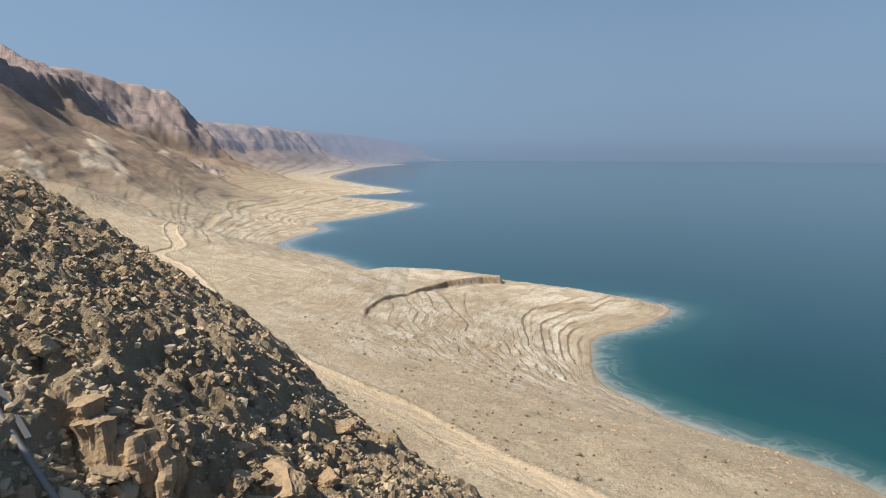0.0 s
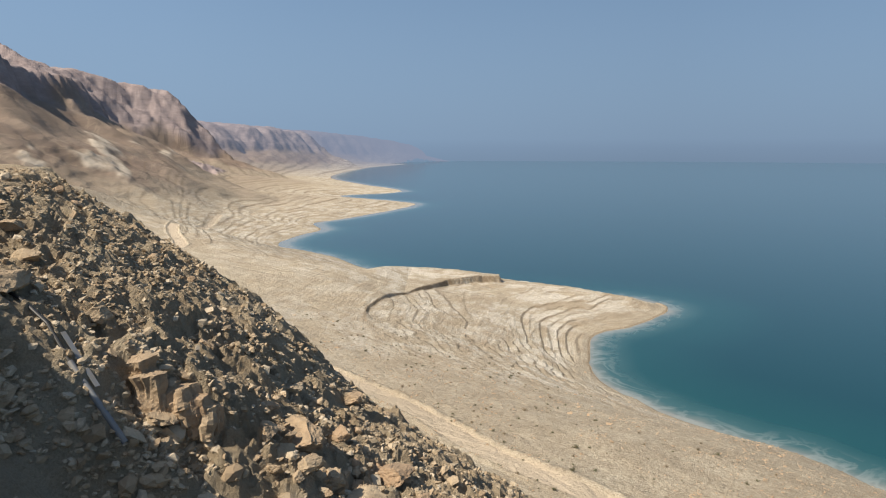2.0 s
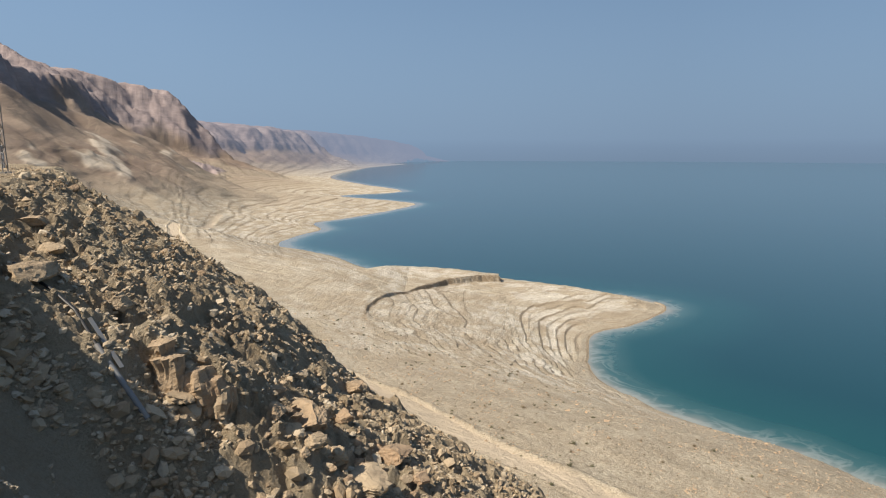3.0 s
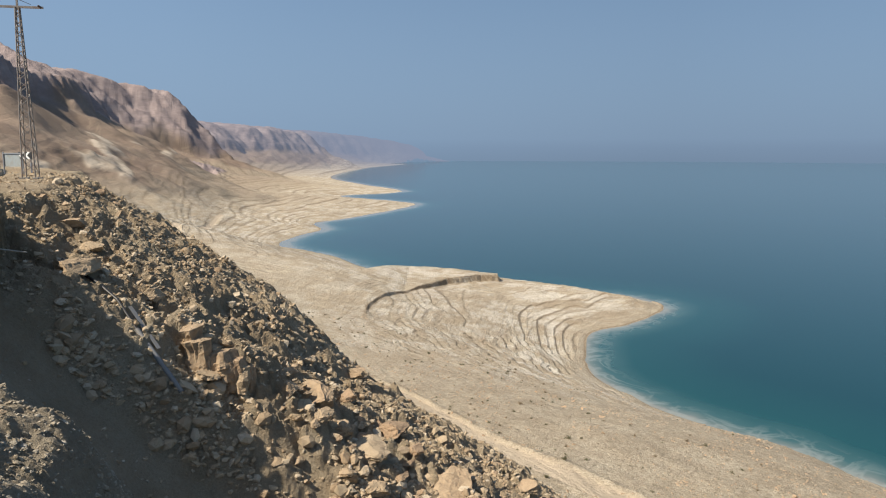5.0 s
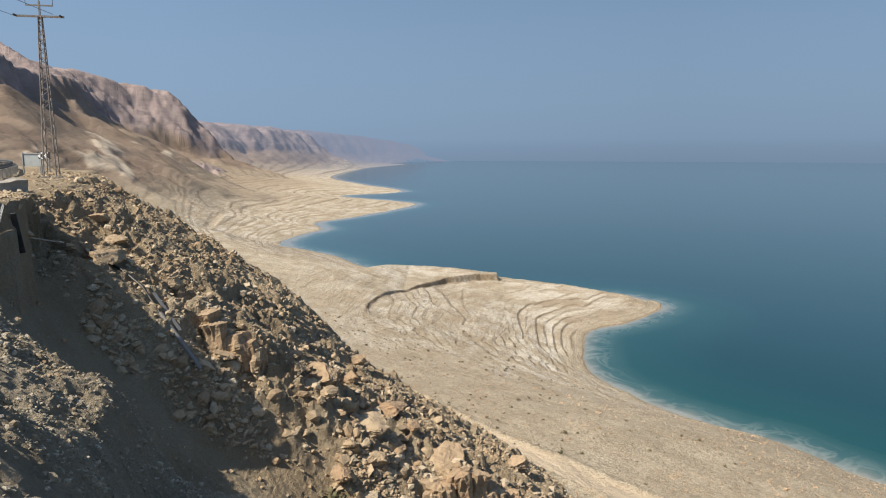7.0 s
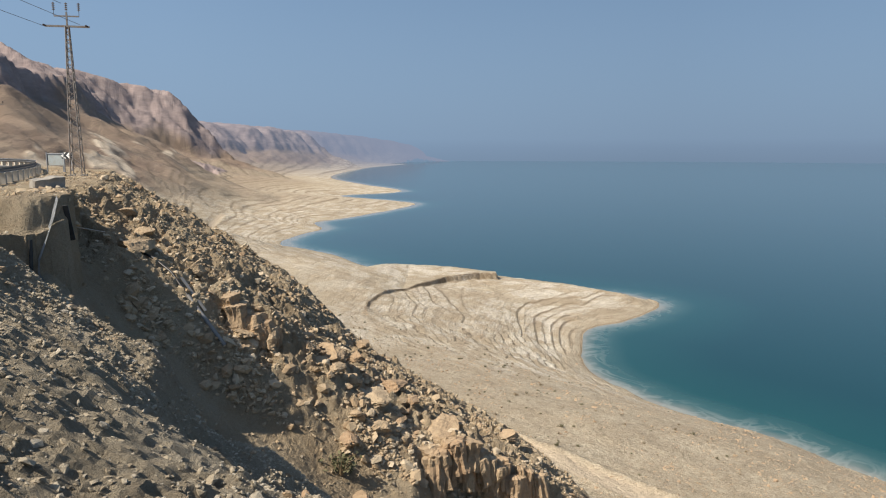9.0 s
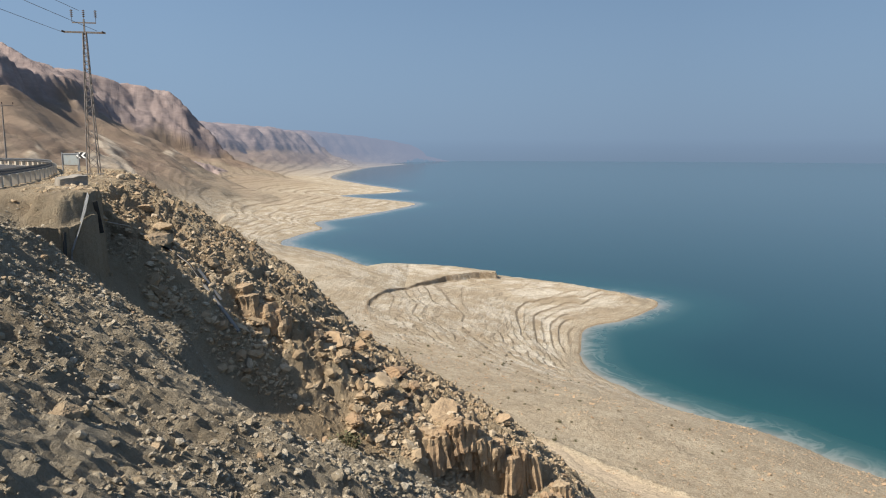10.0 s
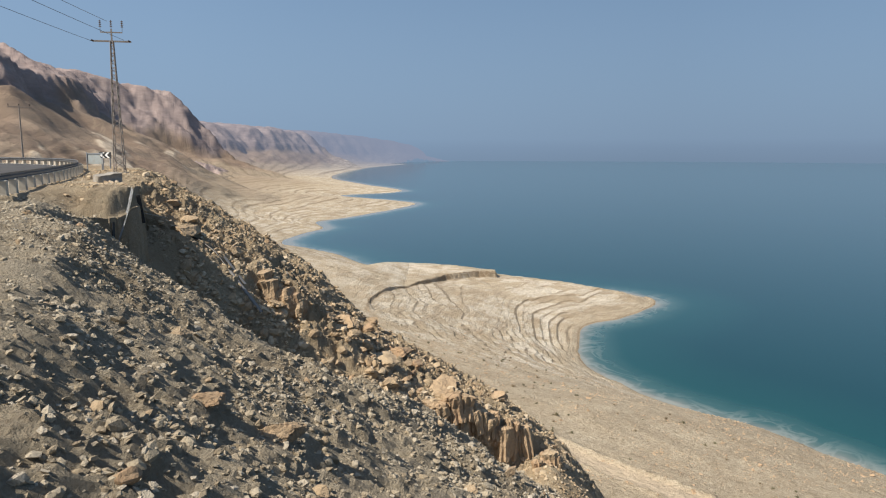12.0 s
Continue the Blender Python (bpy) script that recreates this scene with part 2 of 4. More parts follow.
def vnoise(x, y, seed):
    """Smooth value noise on arrays, 0 to 1."""
    xi, yi = np.floor(x), np.floor(y)
    fx, fy = x - xi, y - yi
    fx, fy = fx * fx * (3 - 2 * fx), fy * fy * (3 - 2 * fy)

    def h(a, b):
        n = (a.astype(np.int64) * 374761393 + b.astype(np.int64) * 668265263 + seed * 974634777) & 0x7FFFFFFF
        n = ((n ^ (n >> 13)) * 1274126177) & 0x7FFFFFFF
        return ((n ^ (n >> 16)) & 0xFFFF) / 65535.0
    a, b, c, d = h(xi, yi), h(xi + 1, yi), h(xi, yi + 1), h(xi + 1, yi + 1)
    return (a * (1 - fx) + b * fx) * (1 - fy) + (c * (1 - fx) + d * fx) * fy


def cell(x, y, seed):
    """A level for each cell of a grid, 0 to 1, with short ramps between."""
    def squeeze(v):
        i = np.floor(v)
        return i + smooth(0.32, 0.68, v - i)
    return vnoise(squeeze(x) + 0.0001, squeeze(y) + 0.0001, seed) - 0.5


def fbm(x, y, seed, octaves=5, gain=0.5):
    total, amp, norm = 0.0, 1.0, 0.0
    for i in range(octaves):
        total = total + amp * vnoise(x * 2 ** i + 17.3 * i, y * 2 ** i - 9.1 * i, seed + i)
        norm += amp
        amp *= gain
    return total / norm * 2 - 1


def smooth(a, b, v):
    """0 at a and beyond, 1 at b and beyond, eased between."""
    t = np.clip((v - a) / (b - a), 0, 1)
    return t * t * (3 - 2 * t)


def soft_min(a, b, k):
    h = np.clip(0.5 + 0.5 * (b - a) / k, 0, 1)
    return b * (1 - h) + a * h - k * h * (1 - h)


def line_distance(x, y, pts):
    best = np.full(np.shape(x), 1e9)
    for (ax, ay), (bx, by) in zip(pts, pts[1:]):
        dx, dy = bx - ax, by - ay
        k = np.clip(((x - ax) * dx + (y - ay) * dy) / (dx * dx + dy * dy), 0, 1)
        best = np.minimum(best, np.hypot(x - ax - k * dx, y - ay - k * dy))
    return best


def rounded(pts, n=4):
    """A polyline rounded by a spline through its points."""
    out = []
    p = [pts[0]] + list(pts) + [pts[-1]]
    for i in range(1, len(p) - 2):
        a, b, c, d = (np.array(q, float) for q in p[i - 1:i + 3])
        for k in range(n):
            t = k / n
            out.append(tuple(0.5 * (2 * b + (c - a) * t + (2 * a - 5 * b + 4 * c - d) * t * t + (3 * b - a - 3 * c + d) * t ** 3)))
    return out + [pts[-1]]


SHORE_LINE = rounded(SHORE)
TRACK_LINE = rounded(TRACK)


def inland_distance(x, y):
    """Distance from the shore, positive on land."""
    d = line_distance(x, y, SHORE_LINE)
    ring = SHORE_LINE + [(-9000, 9000), (-9000, -9000)]
    inside = np.zeros(np.shape(x), bool)
    for (ax, ay), (bx, by) in zip(ring, ring[1:] + ring[:1]):
        if ay == by:
            continue
        inside ^= ((ay > y) != (by > y)) & (x < (bx - ax) * (y - ay) / (by - ay) + ax)
    return np.where(inside, d, -d)


TIP = 16                # index of the spit's point in SHORE
BAY_LINE = rounded(SHORE[:TIP + 1])
NORTH_LINE = rounded(SHORE[TIP:])
# the old lake cliff that curves round the spit
SCARP = [(-30, 262), (-33, 280), (-34, 304), (-27, 338), (-14, 372), (2, 398), (23, 412), (34, 414)]
CREST = SCARP + [(62, 409), (92, 401), (120, 391)]      # and the low crest that goes on to the spit's point


def shelf(x, y):
    """The shelf between the lake and the mountains. Returns height and surface masks."""
    d0 = inland_distance(x, y)
    far = np.clip(np.hypot(x, y) / 600, 0.5, 6)
    wob = fbm(x / 22 / far, y / 22 / far, 3, 4) * 3.0 * far
    d = d0 + wob * smooth(-40, 0, d0)
    bay = line_distance(x, y, BAY_LINE) + wob
    north = np.maximum(line_distance(x, y, NORTH_LINE) + wob, 0)
    on = np.maximum(np.where(y < 620, bay, d), 0)
    run = np.interp(y, [150, 300, 420, 620, 1000, 2000], [64, 118, 130, 150, 330, 700])
    z = 34 * (1 - np.exp(-on / run)) + 0.012 * np.minimum(on, 300)
    # the north side of the spit breaks off steeply
    k = smooth(500, 620, y)
    z = soft_min(z, north * (np.interp(x, [-160, -45, 0], [0.30, 0.24, 0.5]) * (1 - k) + 0.22 * k), 6.0)
    z = soft_min(z, 15.5 + np.maximum(-20 - x, 0) * 0.25 + np.maximum(360 - y, 0) * 0.12 + 120 * smooth(560, 720, y), 3.0)
    z = np.where(d > 0, z, d * 0.25)
    z = z + np.clip((d - 150) * 0.055, 0, 42) * smooth(300, 800, y)
    # lake cliff, and the bowl of terraces between it and the bay
    sd = line_distance(x, y, SCARP)
    side = np.interp(y, [p[1] for p in SCARP], [p[0] for p in SCARP])
    inner = x > side
    ends = smooth(262, 300, y) * (1 - smooth(26, 40, x)) * (d > 0)
    wavy = sd + fbm(x / 6, y / 6, 17, 3) * 0.8
    foot = np.interp(y, [225, 262, 300, 340, 380, 412], [31.0, 27.5, 22.0, 16.8, 13.0, 11.2])
    cd = line_distance(x, y, CREST)
    bowl = foot * np.interp(x, [30, 75, 118], [1.0, 0.72, 0.30]) * on / (on + cd + 0.01) + 0.5
    k = np.where(inner & (d > 0), smooth(215, 300, y) * smooth(0.0, 1.5, wavy) * smooth(0.0, 1.0 + 30 * smooth(305, 225, y), x - side), 0)
    z = z * (1 - k) + np.minimum(bowl, z - 1.0 * ends) * k
    cut = np.where(inner & (y < 416), (1 - smooth(1.3, 2.4, wavy)), 0) * ends
    # terraces left by the sinking lake
    zone = smooth(2, 8, d) * (1 - smooth(70 * far, 260 * far, d)) * smooth(190, 250, y)
    zone = np.where(~inner & (y < 430), zone * (1 - 0.85 * smooth(-115, -70, x)), zone)
    step = 0.95 * np.clip(far * 0.9, 1, 4)
    q = (z + fbm(x / 60 / far, y / 60 / far, 9, 3) * 2.4 + fbm(x / 7 / far, y / 7 / far, 10, 3) * 0.30) / step
    n = np.floor(q)
    fr = q - n
    rise = smooth(0.78, 1.0, fr)
    bold = smooth(-0.22, 0.22, fbm(x / 30 / far + n * 3.7, y / 30 / far, 77, 4))
    z = z + zone * (n + rise - q) * step * (0.2 + 0.55 * bold)
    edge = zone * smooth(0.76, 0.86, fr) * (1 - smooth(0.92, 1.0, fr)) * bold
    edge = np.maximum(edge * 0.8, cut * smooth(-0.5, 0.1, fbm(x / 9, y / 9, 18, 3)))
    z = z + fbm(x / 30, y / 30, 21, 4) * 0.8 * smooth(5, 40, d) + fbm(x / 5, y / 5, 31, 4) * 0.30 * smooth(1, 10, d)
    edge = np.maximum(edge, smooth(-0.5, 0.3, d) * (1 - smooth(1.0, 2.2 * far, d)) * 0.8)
    salt = smooth(3, 15, d) * (1 - smooth(60, 190, d)) * smooth(170, 260, y)
    inland = smooth(90, 260, d + fbm(x / 90, y / 90, 41, 4) * 80) * smooth(350, 700, y)
    return z + SEA, d, edge, salt, inland


# the escarpment: four headlands, each standing back behind the one before it
# northing, easting of the cliff foot, height of the foot, height of the brow, width of the scree apron, share of slope against wall
SCARPS = [
    (300, -440, 50, 160, 320, 0.0), (600, -470, 70, 178, 320, 0.0), (900, -520, 72, 182, 315, 0.0), (1120, -555, 66, 174, 300, 0.1), (1240, -572, 60, 152, 280, 0.2),
    (1330, -660, 52, 150, 280, 0.6), (1420, -800, 46, 180, 280, 0.9), (1560, -770, 38, 190, 270, 1.0), (1740, -690, 18, 186, 240, 1.0), (1890, -588, -12, 158, 190, 0.9), (1960, -606, -16, 120, 170, 0.9),
    (2080, -850, 0, 140, 190, 0.8), (2500, -790, -4, 98, 200, 0.7), (2900, -650, -12, 86, 190, 0.7), (3250, -520, -16, 66, 170, 0.6), (3330, -600, -18, 56, 170, 0.6),
    (3500, -820, -14, 88, 180, 0.6), (4000, -620, -16, 86, 180, 0.6), (4400, -430, -18, 74, 160, 0.6), (4800, -200, -28, 44, 150, 0.6), (5200, -80, -50, 8, 150, 0.6),
]


def mountains(x, y, z):
    """The escarpment along the west, rising over the shelf."""
    n = [q[0] for q in SCARPS]
    ridge = y + 0.25 * (x + 600)
    foot, low, brow, run, soft = (np.interp(ridge, n, [q[k] for q in SCARPS]) for k in (1, 2, 3, 4, 5))
    out = smooth(350, 800, y)
    gully = np.abs(fbm(y / 230 + x / 420, x / 420, 61, 4))
    flute = np.abs(fbm(y / 62 + x / 300, x / 130, 62, 4))
    rib = np.abs(fbm(y / 24 + x / 140, x / 70, 63, 3))
    into = (foot - x - gully * 90 - flute * 24 - rib * 8 + fbm(x / 70, y / 70, 66, 6) * 26 + 24) * np.interp(ridge, [2000, 2600], [1, 1.7])
    # scree apron below the wall, hollow in section
    apron = np.clip((foot - x + run + fbm(x / 160, y / 160, 67, 4) * 55) / (run + 20), 0, 1)
    rise = (low - z) * apron ** 1.35
    rise = rise + (fbm(x / 60, y / 60, 71, 5) * 7 - np.abs(fbm(y / 80 + x / 400, x / 500, 73, 5, 0.55)) * 9) * smooth(0.05, 0.5, apron)
    # benches of harder marl across the apron
    bench = rise / 9.0 + fbm(x / 120, y / 120, 78, 4) * 1.2
    rise = rise + (smooth(0.72, 1.0, bench - np.floor(bench)) - (bench - np.floor(bench))) * 1.8 * smooth(0.15, 0.4, apron) * (1 - smooth(-60, -10, into)) * smooth(-0.2, 0.2, fbm(x / 90, y / 90, 79, 3))
    # a steep lower wall, a ledge, an upper wall and the gently rising top; further north one ribbed slope
    wall = np.interp(into, [0, 24, 62, 140, 260], [0, 0.42, 0.50, 0.90, 1.0]) * (1 - soft) + np.interp(into, [-30, 20, 90, 160, 230], [0, 0.22, 0.62, 0.93, 1.0]) * soft
    rise = rise + (brow - low) * wall + np.clip(into - 100, 0, 400) * 0.035
    crag = np.abs(fbm(x / 34, y / 34, 64, 5, 0.6))
    rise = rise + fbm(x / 90, y / 90, 72, 5) * 9 * smooth(40, 160, into) - crag * 9 * smooth(-10, 30, into) * (1 - smooth(150, 240, into))
    # a dark rocky knoll before the second headland
    knoll = np.exp(-((x + 528) / 62) ** 2 - ((y - 1480) / 150) ** 2)
    rise = rise + knoll * (30 - np.abs(fbm(x / 40, y / 40, 58, 5, 0.6)) * 60)
    cliff = smooth(-30, 25, into + fbm(x / 50, y / 50, 74, 4) * 45) * out
    cliff = np.maximum(cliff, smooth(0.3, 0.5, knoll + fbm(x / 30, y / 30, 57, 3) * 0.2))
    belt = into + 120 + fbm(y / 120 + 0 * x, x / 120, 75, 4) * 60
    pale = smooth(-20, -5, belt) * (1 - smooth(18, 30, belt)) * smooth(560, 640, y) * (1 - smooth(1250, 1450, y)) * smooth(-0.25, 0.05, fbm(x / 40, y / 40, 76, 3))
    return z + np.maximum(rise, 0) * out + pale * 1.2, cliff, pale, apron * out


def slope_plane(x, y):
    return -8.0 - 0.575 * (x + 8.9) - 0.235 * (y - 18.2)


ROAD = -1.55
GULLY = [(-18.0, 13.5), (-12.0, 14.0), (-8.5, 14.3), (-5.5, 15.3), (-2.0, 15.8), (2.0, 16.2), (6.0, 18.0), (16.0, 22.0)]


def bluff(x, y, rough=True):
    """The rubble slope under the road, with its gully."""
    z = slope_plane(x, y)
    z = z + 2.0 * smooth(18, 28, y) * smooth(-4, -13, x) + 0.85 * (1 - smooth(-5, 3, y)) - 1.3 * smooth(-3.5, 4, y) * (1 - smooth(14.5, 17.5, y)) * smooth(-16, -12, x)
    z = z - (1.3 * smooth(-6, -1, x) + 0.2 * np.maximum(x, 0)) * smooth(-5, 3, y) * (1 - smooth(15, 18.5, y))
    z = z - 2.2 * smooth(-8.6, -6.4, x + 0.25 * (y - 5)) * smooth(-3.2, 3.5, y) * (1 - smooth(9, 15, y)) * (1 - smooth(-1, 4, x))
    brow = 35 - 0.45 * (x + 6)
    over = np.maximum(y - brow, 0)
    z = z - 0.020 * over ** 2 - np.maximum(x - 6, 0) ** 2 * 0.060
    z = z - 1.1 * np.exp(-((x + 1.5) / 5) ** 2 - ((y - 20) / 3.2) ** 2)
    warp = fbm(x / 2.6, y / 2.6, 95, 4)
    across = y - np.interp(x, [p[0] for p in GULLY], [p[1] for p in GULLY])
    gw = np.where(across < 0, -0.68 * across, across) + warp * 0.7
    deep = np.interp(x, [-20, -18, -12, -8.5, -5, -2, 2, 12], [0, 0.6, 2.1, 3.5, 3.7, 3.0, 1.9, 1.0])
    channel = 1 - smooth(0.8, 4.6, gw)
    z = z - deep * channel
    # crumbling spur of the near bank
    spur = (1 - smooth(0.7, 2.0, np.hypot(x + 9.5, (y - 5.9) / 1.1) + warp * 0.5))
    z = z * (1 - spur) + np.maximum(z, -6.25 - 0.16 * (x + 9.5) - 0.08 * (y - 5.9)) * spur
    # outcrop over the channel, with a fluted face
    flute = np.abs(fbm(x / 1.1, y / 1.1, 101, 4)) * 0.5
    e1 = y - 19.0 - 0.15 * (x + 9) - flute * 1.4
    z = z - 0.9 * (1 - smooth(-0.3, 0.25, e1)) * smooth(-2.4, -1.2, e1) * smooth(-11.2, -10.0, x) * (1 - smooth(-8.0, -6.8, x)) + 0.8 * smooth(-0.25, 0.3, e1) * (1 - smooth(2, 5, e1)) * smooth(-11.6, -10.2, x) * (1 - smooth(-7.6, -6.4, x))
    # eroded cliff at the mouth of the channel
    e2 = y - 19.0 - 0.42 * (x - 1) - flute * 1.3
    z = z - 2.4 * (1 - smooth(-0.3, 0.25, e2)) * smooth(-8, -4, e2) * smooth(-0.6, 1.2, x) * (1 - smooth(5.5, 8.5, x))
    # fallen shoulder of the road: the head wall
    lip = np.interp(y, [-1, 4.6, 8, 10.8, 12.5, 13.6, 15.5, 17.5, 20], [-14.0, -16.0, -17.2, -16.1, -15.0, -15.0, -16.0, -17.0, -18.6])
    drop = np.interp(y, [0, 7.2, 8.6, 10, 12, 16, 19.5, 21], [0, 0, 1.4, 2.6, 3.0, 2.9, 2.2, 0])
    e3 = x - lip - fbm(x / 3, y / 1.7, 103, 3) * 1.1 - fbm(x / 0.9, y / 0.9, 104, 4) * 0.45
    cutz = np.minimum(z, ROAD - drop - 0.30 * np.maximum(e3, 0))
    face = smooth(-0.15, 0.45, e3) * smooth(0.0, 0.6, drop)
    z = np.where((e3 < 0.1) & (drop > 0.3), np.maximum(z, ROAD + 0.3), z) * (1 - face) + cutz * face
    bare = channel * smooth(0.2, 0.7, channel)
    if rough:
        lumps = fbm(x / 4.5, y / 4.5, 81, 5, 0.55)
        # beds of harder marl stand out as ledges on the far flank
        bed = z / 0.52 + 0.10 * x + fbm(x / 2.5, y / 2.5, 111, 4) * 0.9
        fr = bed - np.floor(bed)
        z = z + (smooth(0.55, 1.0, fr) - fr) * 0.46 * smooth(16.5, 19, y) * (1 - 0.9 * bare) * smooth(-0.25, 0.15, fbm(x / 2, y / 2, 112, 3))
        u, v = 0.926 * x + 0.378 * y, -0.378 * x + 0.926 * y
        rill = fbm(v / 1.7 + fbm(x / 3, y / 3, 84, 2) * 0.5, u / 7, 83, 4)
        z = z + (rill * 0.56 - np.abs(fbm(v / 0.9, u / 4, 85, 3)) * 0.26) * (1 - smooth(4, 10, y)) * smooth(ROAD + 0.1, ROAD - 1.2, z)
        z = z + lumps * (0.30 + 0.3 * smooth(4, 18, y)) * (1 - 0.6 * bare)
        crag = np.abs(fbm(x / 1.6, y / 1.6, 91, 4, 0.55))
        z = z + crag * (0.36 + 0.39 * smooth(12, 20, y)) * (1 - 0.75 * bare)
        wx, wy = x + fbm(x / 1.3, y / 1.3, 141, 3) * 0.7, y + fbm(x / 1.3, y / 1.3, 142, 3) * 0.7
        block = cell(wx / 0.85, wy / 0.7, 143) * 0.55 + cell(wx / 0.37, wy / 0.33, 144) * 0.28
        z = z + block * (0.15 + 0.67 * smooth(15, 20, y)) * (1 - 0.9 * bare)
        clod = np.abs(vnoise(x / 0.55, y / 0.55, 131) - 0.5) + 0.55 * np.abs(vnoise(x / 0.23, y / 0.23, 132) - 0.5)
        z = z + (0.3 - clod) * (0.35 + 0.12 * smooth(14, 20, y)) * (1 - 0.75 * bare) + (vnoise(x / 0.13, y / 0.13, 133) - 0.5) * 0.10
    # the shoulder sags towards the lip, but for one block that still stands
    stands = smooth(0.25, -0.25, 0.88 * (x + 15.3) - 0.47 * (y - 11.8) + fbm(x, y, 107, 4) * 0.35) * smooth(-17.4, -16.6, x) * smooth(10.9, 11.7, y)
    sag = smooth(-19.6, -16.4, x) * smooth(4.0, 8.0, y) * (1 - smooth(13.4, 14.4, y)) * (1 - stands)
    top = ROAD + fbm(x / 4, y / 4, 99, 4) * 0.14 - 1.15 * sag + 0.25 * smooth(11.6, 12.2, y) * (1 - smooth(13.6, 14.6, y)) * smooth(-18, -16.6, x)
    if rough:
        top = top + (fbm(x / 0.7, y / 0.7, 108, 4) * 0.16 + fbm(x / 2.2, y / 2.2, 109, 3) * 0.18) * smooth(-20.2, -18.6, x)
    k = 0.35
    h = np.clip(0.5 + 0.5 * (top - z) / k, 0, 1)
    return top * (1 - h) + z * h - k * h * (1 - h)


def land(x, y):
    z, d, edge, salt, inland = shelf(x, y)
    t = line_distance(x, y, TRACK_LINE)
    track = 1 - smooth(2.9, 4.1, t + fbm(x / 7, y / 7, 13, 3) * 0.8)
    z = z - track * 0.5 + 0.35 * smooth(3.2, 4.2, t) * (1 - smooth(4.4, 6.2, t)) * (1 + fbm(x / 3, y / 3, 14, 3))
    scrub = smooth(18, 45, d) * (1 - smooth(230, 330, y + 0.5 * x)) * (1 - track)
    z, cliff, pale, apron = mountains(x, y, z)
    inland = np.maximum(inland * 0.55, smooth(0.06, 0.5, apron + fbm(x / 70, y / 70, 42, 4) * 0.15))
    b = bluff(x, y)
    near = smooth(-8, 1, b - z) * (np.hypot(x, y) < 400)
    z = np.maximum(z, np.where(np.hypot(x, y) < 400, b, -999))
    return z, d, dict(edge=edge * (1 - near), salt=salt * (1 - near), inland=inland * (1 - near), track=track * (1 - near), cliff=cliff, pale=pale, inshore=d, scrub=scrub * (1 - near))


def grid_mesh(name, xs, ys, zs, keep, material, attrs=(), soft=True):
    """A quad sheet over two-dimensional arrays, without the faces that keep leaves out."""
    r, c = xs.shape
    idx = np.arange(r * c).reshape(r, c)
    quads = np.stack([idx[:-1, :-1], idx[:-1, 1:], idx[1:, 1:], idx[1:, :-1]], -1)[keep]
    used = np.unique(quads)
    remap = np.zeros(r * c, np.int64)
    remap[used] = np.arange(len(used))
    quads = remap[quads]
    co = np.stack([xs.ravel(), ys.ravel(), zs.ravel()], -1)[used]
    me = bpy.data.meshes.new(name)
    me.vertices.add(len(co))
    me.vertices.foreach_set("co", co.astype(np.float32).ravel())
    me.loops.add(quads.size)
    me.loops.foreach_set("vertex_index", quads.astype(np.int32).ravel())
    me.polygons.add(len(quads))
    me.polygons.foreach_set("loop_start", np.arange(0, quads.size, 4, dtype=np.int32))
    me.update(calc_edges=True)
    for key, v in dict(attrs).items():
        a = me.attributes.new(key, "FLOAT", "POINT")
        a.data.foreach_set("value", np.broadcast_to(v, xs.shape).ravel()[used].astype(np.float32))
    me.polygons.foreach_set("use_smooth", np.full(len(quads), soft) if isinstance(soft, bool) else soft[keep])
    me.materials.append(material)
    return me


def cells(a, rule):
    return rule(rule(a[:-1, :-1], a[:-1, 1:]), rule(a[1:, :-1], a[1:, 1:]))


# polar sheet round the flight line, dense where the camera looks
CX, CY = 0.5, -12.0
view = np.arange(-36.0, 36.01, 0.12)
round_about = np.arange(40.0, 321.0, 4.0)
angles = np.radians(np.concatenate([view, round_about, [324.0]]))
radii = np.concatenate([np.arange(12, 90, 2.0), np.arange(90, 520, 0.92), np.geomspace(520, 4950, 530)])
A, R = np.meshgrid(angles, radii)
GX, GY = CX + R * np.sin(A), CY + R * np.cos(A)
gz, gd, masks = land(GX, GY)
X0, X1, Y0, Y1 = -46.0, 34.0, -44.0, 66.0
inside = (GX > X0 + 1.5) & (GX < X1 - 1.5) & (GY > Y0 + 1.5) & (GY < Y1 - 1.5)
keep = ~cells(inside, np.logical_and) & (cells(gd, np.maximum) > -12)
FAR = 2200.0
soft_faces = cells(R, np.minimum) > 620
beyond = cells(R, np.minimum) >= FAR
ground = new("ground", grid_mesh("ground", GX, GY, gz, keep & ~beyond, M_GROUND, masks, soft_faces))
tagged(ground, "pale terraced marl shore with salt crust, dirt track and brown mountains", "ground", kind="structure")

# the last ridges and last headland of the shore, painted haze rising with distance
backdrop = new("backdrop", grid_mesh("backdrop", GX, GY, gz, keep & beyond, M_DISTANCE, dict(masks, haze_glow=smooth(1500, 5000, R)), soft_faces))
tagged(backdrop, "far mauve ridges and pale shore with dust haze painted in as glow", "backdrop", kind="structure")

WX, WY, wd = GX[::3, ::2], GY[::3, ::2], gd[::3, ::2]
sea_keep = cells(wd, np.minimum) < 12
sea = new("water", grid_mesh("water", WX, WY, np.full_like(WX, SEA), sea_keep, M_WATER, {"offshore": -wd}))
tagged(sea, "calm teal salt lake paling to turquoise shallows", "lake", kind="structure")

# the near slope
FX0, FX1, FY0, FY1 = -22.0, 7.0, -25.0, 31.0


